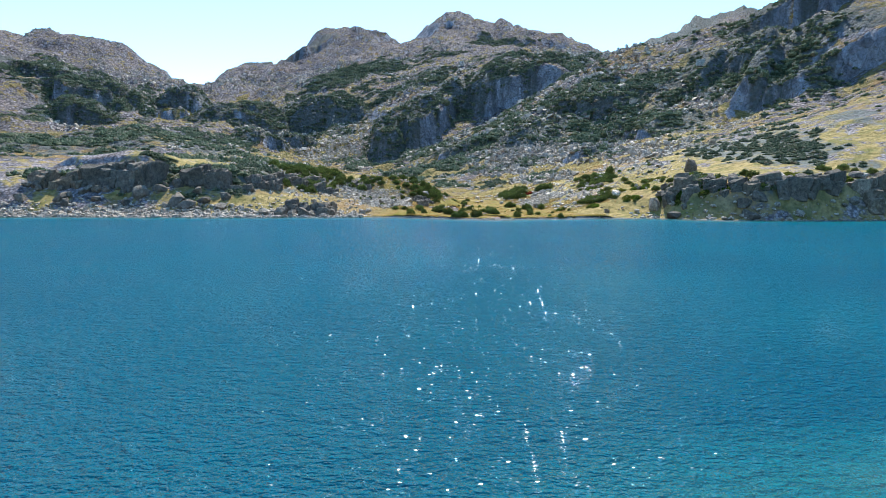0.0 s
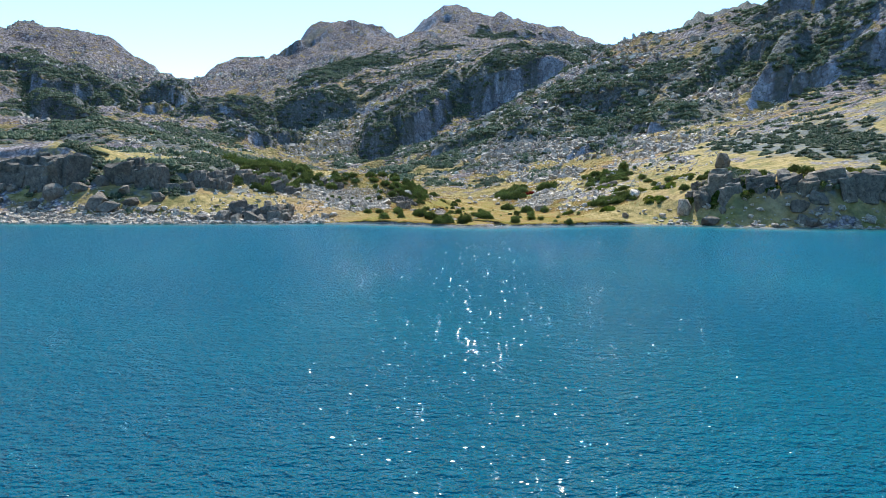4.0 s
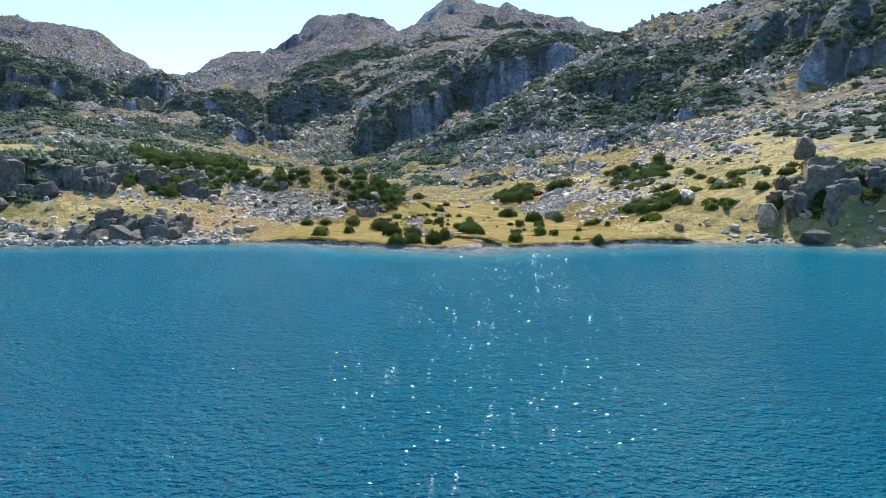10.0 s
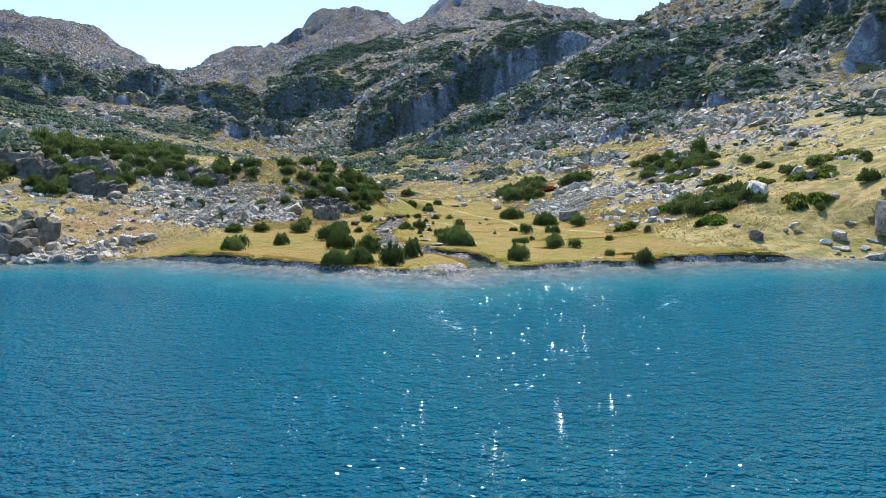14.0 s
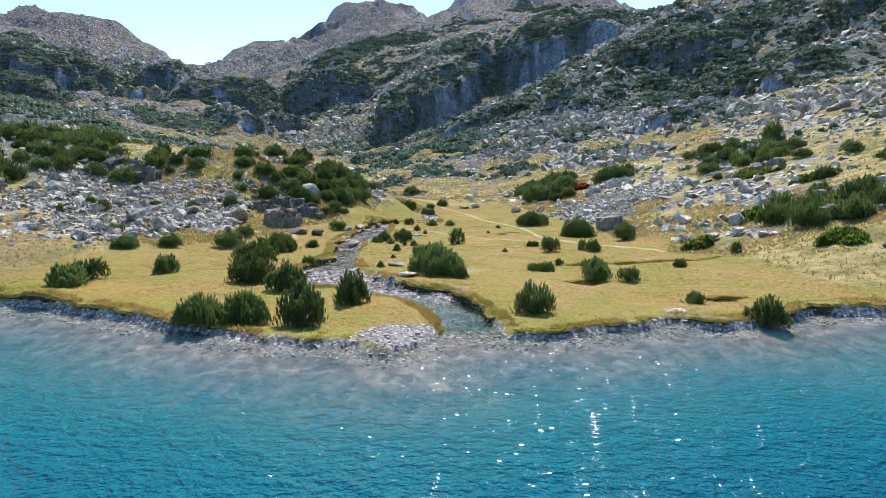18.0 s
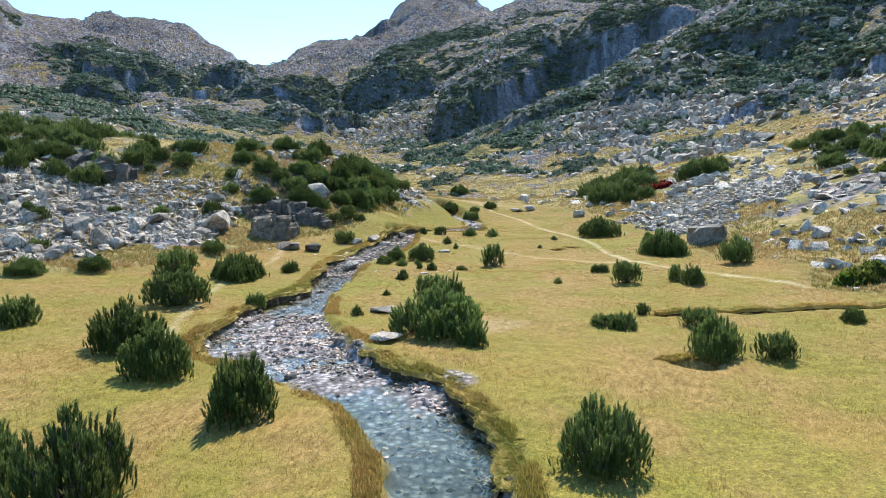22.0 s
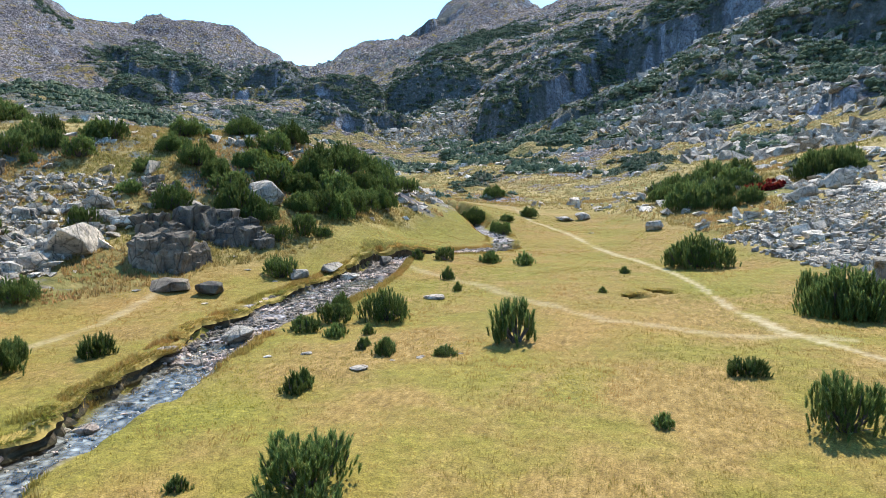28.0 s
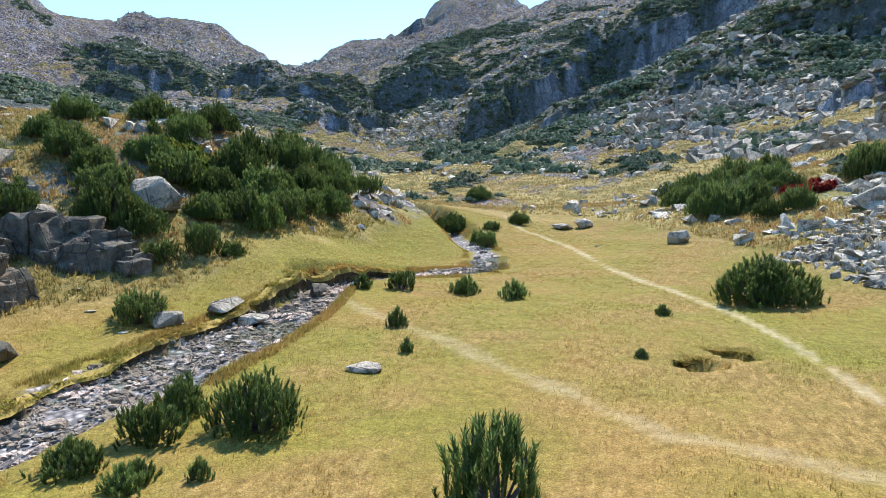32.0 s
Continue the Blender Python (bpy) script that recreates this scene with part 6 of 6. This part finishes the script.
# long fringe over the banks
t = gen.uniform(0, len(line) - 3.01, 20000)
i = t.astype(int)
f = (t - i)[:, None]
p = line[i] * (1 - f) + line[i + 1] * f
d = line[i + 1, :2] - line[i, :2]
d /= np.linalg.norm(d, axis=1)[:, None]
side = np.where(gen.uniform(size=len(t)) < .5, -1, 1) * (p[:, 2] + gen.uniform(.1, .5, len(t)))
u, v = p[:, 0] - d[:, 1] * side, p[:, 1] + d[:, 0] * side
x = gen.uniform(-24, 30, 7000)
u, v = np.r_[u, x], np.r_[v, np.interp(x, SHORE_X, SHORE_Y) + gen.uniform(.15, .8, 7000)]
ok = (shore_gap(u, v) > .1) & (is_meadow(u, v) > .4) & (np.hypot((u - 2.4) / 1.5, (v - 2.6) / 1.6) > 1.0)
u, v = u[ok], v[ok]
dd, hh, _ = along(u, v, BROOK)
ok = (dd > hh + .05) & (grain(u, v, 1.7, 97) + .6 * grain(u, v, .6, 98) > -.05)
grass("bank_grass", "longer golden grass fringing the banks", u[ok], v[ok], .07 + .10 * gen.uniform(size=int(ok.sum())), 6, DRY_GRASS, .007)
# grass hanging over the broken edges
BANK_GRASS = blade_material("bank_grass", (0.0, (.17, .165, .03)), (.35, (.28, .235, .05)), (.7, (.40, .30, .09)), (1.0, (.48, .37, .14)))
TAWNY_GRASS = blade_material("tawny_grass", (0.0, (.17, .13, .045)), (.5, (.30, .21, .075)), (1.0, (.42, .32, .15)))
rim = np.concatenate(LIPS)
pick = gen.integers(0, len(rim), 20000)
back = gen.uniform(-.05, .45, len(pick))
ru, rv = rim[pick, 0] + rim[pick, 3] * back, rim[pick, 1] + rim[pick, 4] * back
rz = rim[pick, 2]
n, k = len(pick), 4
a = np.arctan2(-rim[pick, 4], -rim[pick, 3])[:, None] + gen.normal(0, .7, (n, k))
h = gen.uniform(.07, .20, (n, k))
bx, by = ru[:, None] + gen.uniform(-.06, .06, (n, k)), rv[:, None] + gen.uniform(-.06, .06, (n, k))
px, py = np.cos(a + 1.57) * .012, np.sin(a + 1.57) * .012
droop = gen.uniform(-.35, .55, (n, k))
tips = np.stack([bx + np.cos(a) * h * .8, by + np.sin(a) * h * .8, rz[:, None] + h * droop], -1)
low = rz[:, None] - .01 + 0 * bx
co = np.stack([np.stack([bx - px, by - py, low], -1), np.stack([bx + px, by + py, low], -1), tips], 2).reshape(-1, 3)
tagged(new("hanging_grass", mesh_of("hanging_grass", co, np.arange(len(co)).reshape(-1, 3), BANK_GRASS)), "olive and tawny grass hanging over the peat banks", "grass", kind="stuff")
# sparse tussocks on the near slopes
u, v = np.r_[gen.uniform(-50, 45, 40000), gen.uniform(-28, -6, 40000), gen.uniform(6, 26, 25000), gen.uniform(-30, 40, 30000)], np.r_[gen.uniform(8, 85, 40000), gen.uniform(22, 68, 40000), gen.uniform(20, 70, 25000), gen.uniform(58, 135, 30000)]
ok = (is_meadow(u, v) < .5) & (shore_gap(u, v) > 1) & (patches(u, v, ROCKY, 63) < .6) & (np.abs(u + 3) < 18 + v * .7)
u, v = u[ok], v[ok]
grass("slope_tussocks", "tawny grass tussocks between stones on the slopes", u, v, (.10 + .12 * gen.uniform(size=len(u))) * (1 + .008 * np.clip(v - 40, 0, 90)), 6, TAWNY_GRASS, .014)
# red bilberry and low juniper
RED = blade_material("red_leaf", (0.0, (.10, .012, .014)), (.6, (.20, .025, .022)), (1.0, (.26, .08, .03)))
MOSSY = blade_material("juniper_leaf", (0.0, (.045, .075, .012)), (.6, (.10, .14, .025)), (1.0, (.20, .21, .05)))


def cushion(name, x, y, rx, ry, tall, mat, label, group, leaves=900):
    """A low cushion of short leafy twigs over a stem mat."""
    g = np.random.default_rng(int(abs(x * 31 + y * 7)))
    mounds = [(g.uniform(-.65, .65) * rx, g.uniform(-.65, .65) * ry, g.uniform(.25, .55) * rx, g.uniform(.5, 1.2)) for _ in range(9)]
    pick = g.integers(0, 9, leaves)
    mx, my, mr, mt = (np.array([q[k] for q in mounds])[pick] for k in range(4))
    a, r = g.uniform(0, 6.283, leaves), np.sqrt(g.uniform(size=leaves)) * g.uniform(.85, 1.15, leaves)
    px, py = x + mx + np.cos(a) * r * mr, y + my + np.sin(a) * r * mr * .8
    z = surface(px, py) + tall * mt * np.clip(1 - r ** 2, 0, 1) * g.uniform(.5, 1.1, leaves)
    k = g.uniform(0, 6.283, leaves)
    s = g.uniform(.04, .09, leaves) * (1 + .2 * rx)
    co = np.stack([np.stack([px + np.cos(k) * s, py + np.sin(k) * s, z - .03], -1), np.stack([px - np.cos(k) * s, py - np.sin(k) * s, z - .02], -1), np.stack([px + np.cos(k + 1.3) * s, py + np.sin(k + 1.3) * s, z + tall * .25 + .06], -1)], 1).reshape(-1, 3)
    ob = new(name)
    ob.location = (x, y, ground_z(x, y))
    leafy = mesh_of(name, co - np.array(ob.location), np.arange(len(co)).reshape(-1, 3), mat)
    child("foliage", leafy, ob)
    ball, fa = BALLS[1]
    cores = []
    for mx, my, mr, mt in mounds:
        low = ground_z(x + mx, y + my) - ob.location.z
        cores.append((ball * np.array([mr * .75, mr * .6, tall * mt * .6]) * g.uniform(.85, 1.15, (len(ball), 1)) + np.array([mx, my, low]), fa))
    child("core", mesh_of(name + "_twigs", *joined(cores), mat, True), ob)
    return tagged(ob, label, "shrub", group)


for x, y, r in ((11.6, 63.4, .8), (12.4, 62.4, .9), (12.9, 64.4, .8), (11.9, 64.8, .7), (13.3, 62.6, .6)):
    cushion("bilberry_shrub", x, y, r * .8, r * .55, .4, RED, "low crimson autumn bilberry shrub among stones", "red bilberries")
for x, y, r in ((-15.4, 47.0, 1.7), (-14.2, 45.4, 1.1), (10.8, 66.4, 1.7), (27.0, 25.6, 2.4), (24.6, 27.2, 1.8), (26.8, 45.2, 2.0), (29.5, 29, 1.6), (34.6, 14.8, 1.6), (38.6, 16.5, 2.0), (-33, 9.6, 1.8), (16.5, 24.5, 1.2), (41, 9.5, 1.8), (45, 8.4, 2.2), (49, 10, 1.6), (54, 9, 2.2), (60, 11, 2.4), (66, 10, 1.8), (43.5, 13.5, 2.2), (57, 14, 2.4), (37.4, 11.2, 1.5), (22, 19, 1.4), (30, 20, 1.8), (33, 26, 2.2), (21, 30, 1.5), (38, 32, 2.2), (28, 36, 1.8), (43, 24, 2.4)):
    cushion("juniper", x, y, r, r * .75, .45, MOSSY, "low spreading green juniper mat over rocks", "juniper mats", 2600)
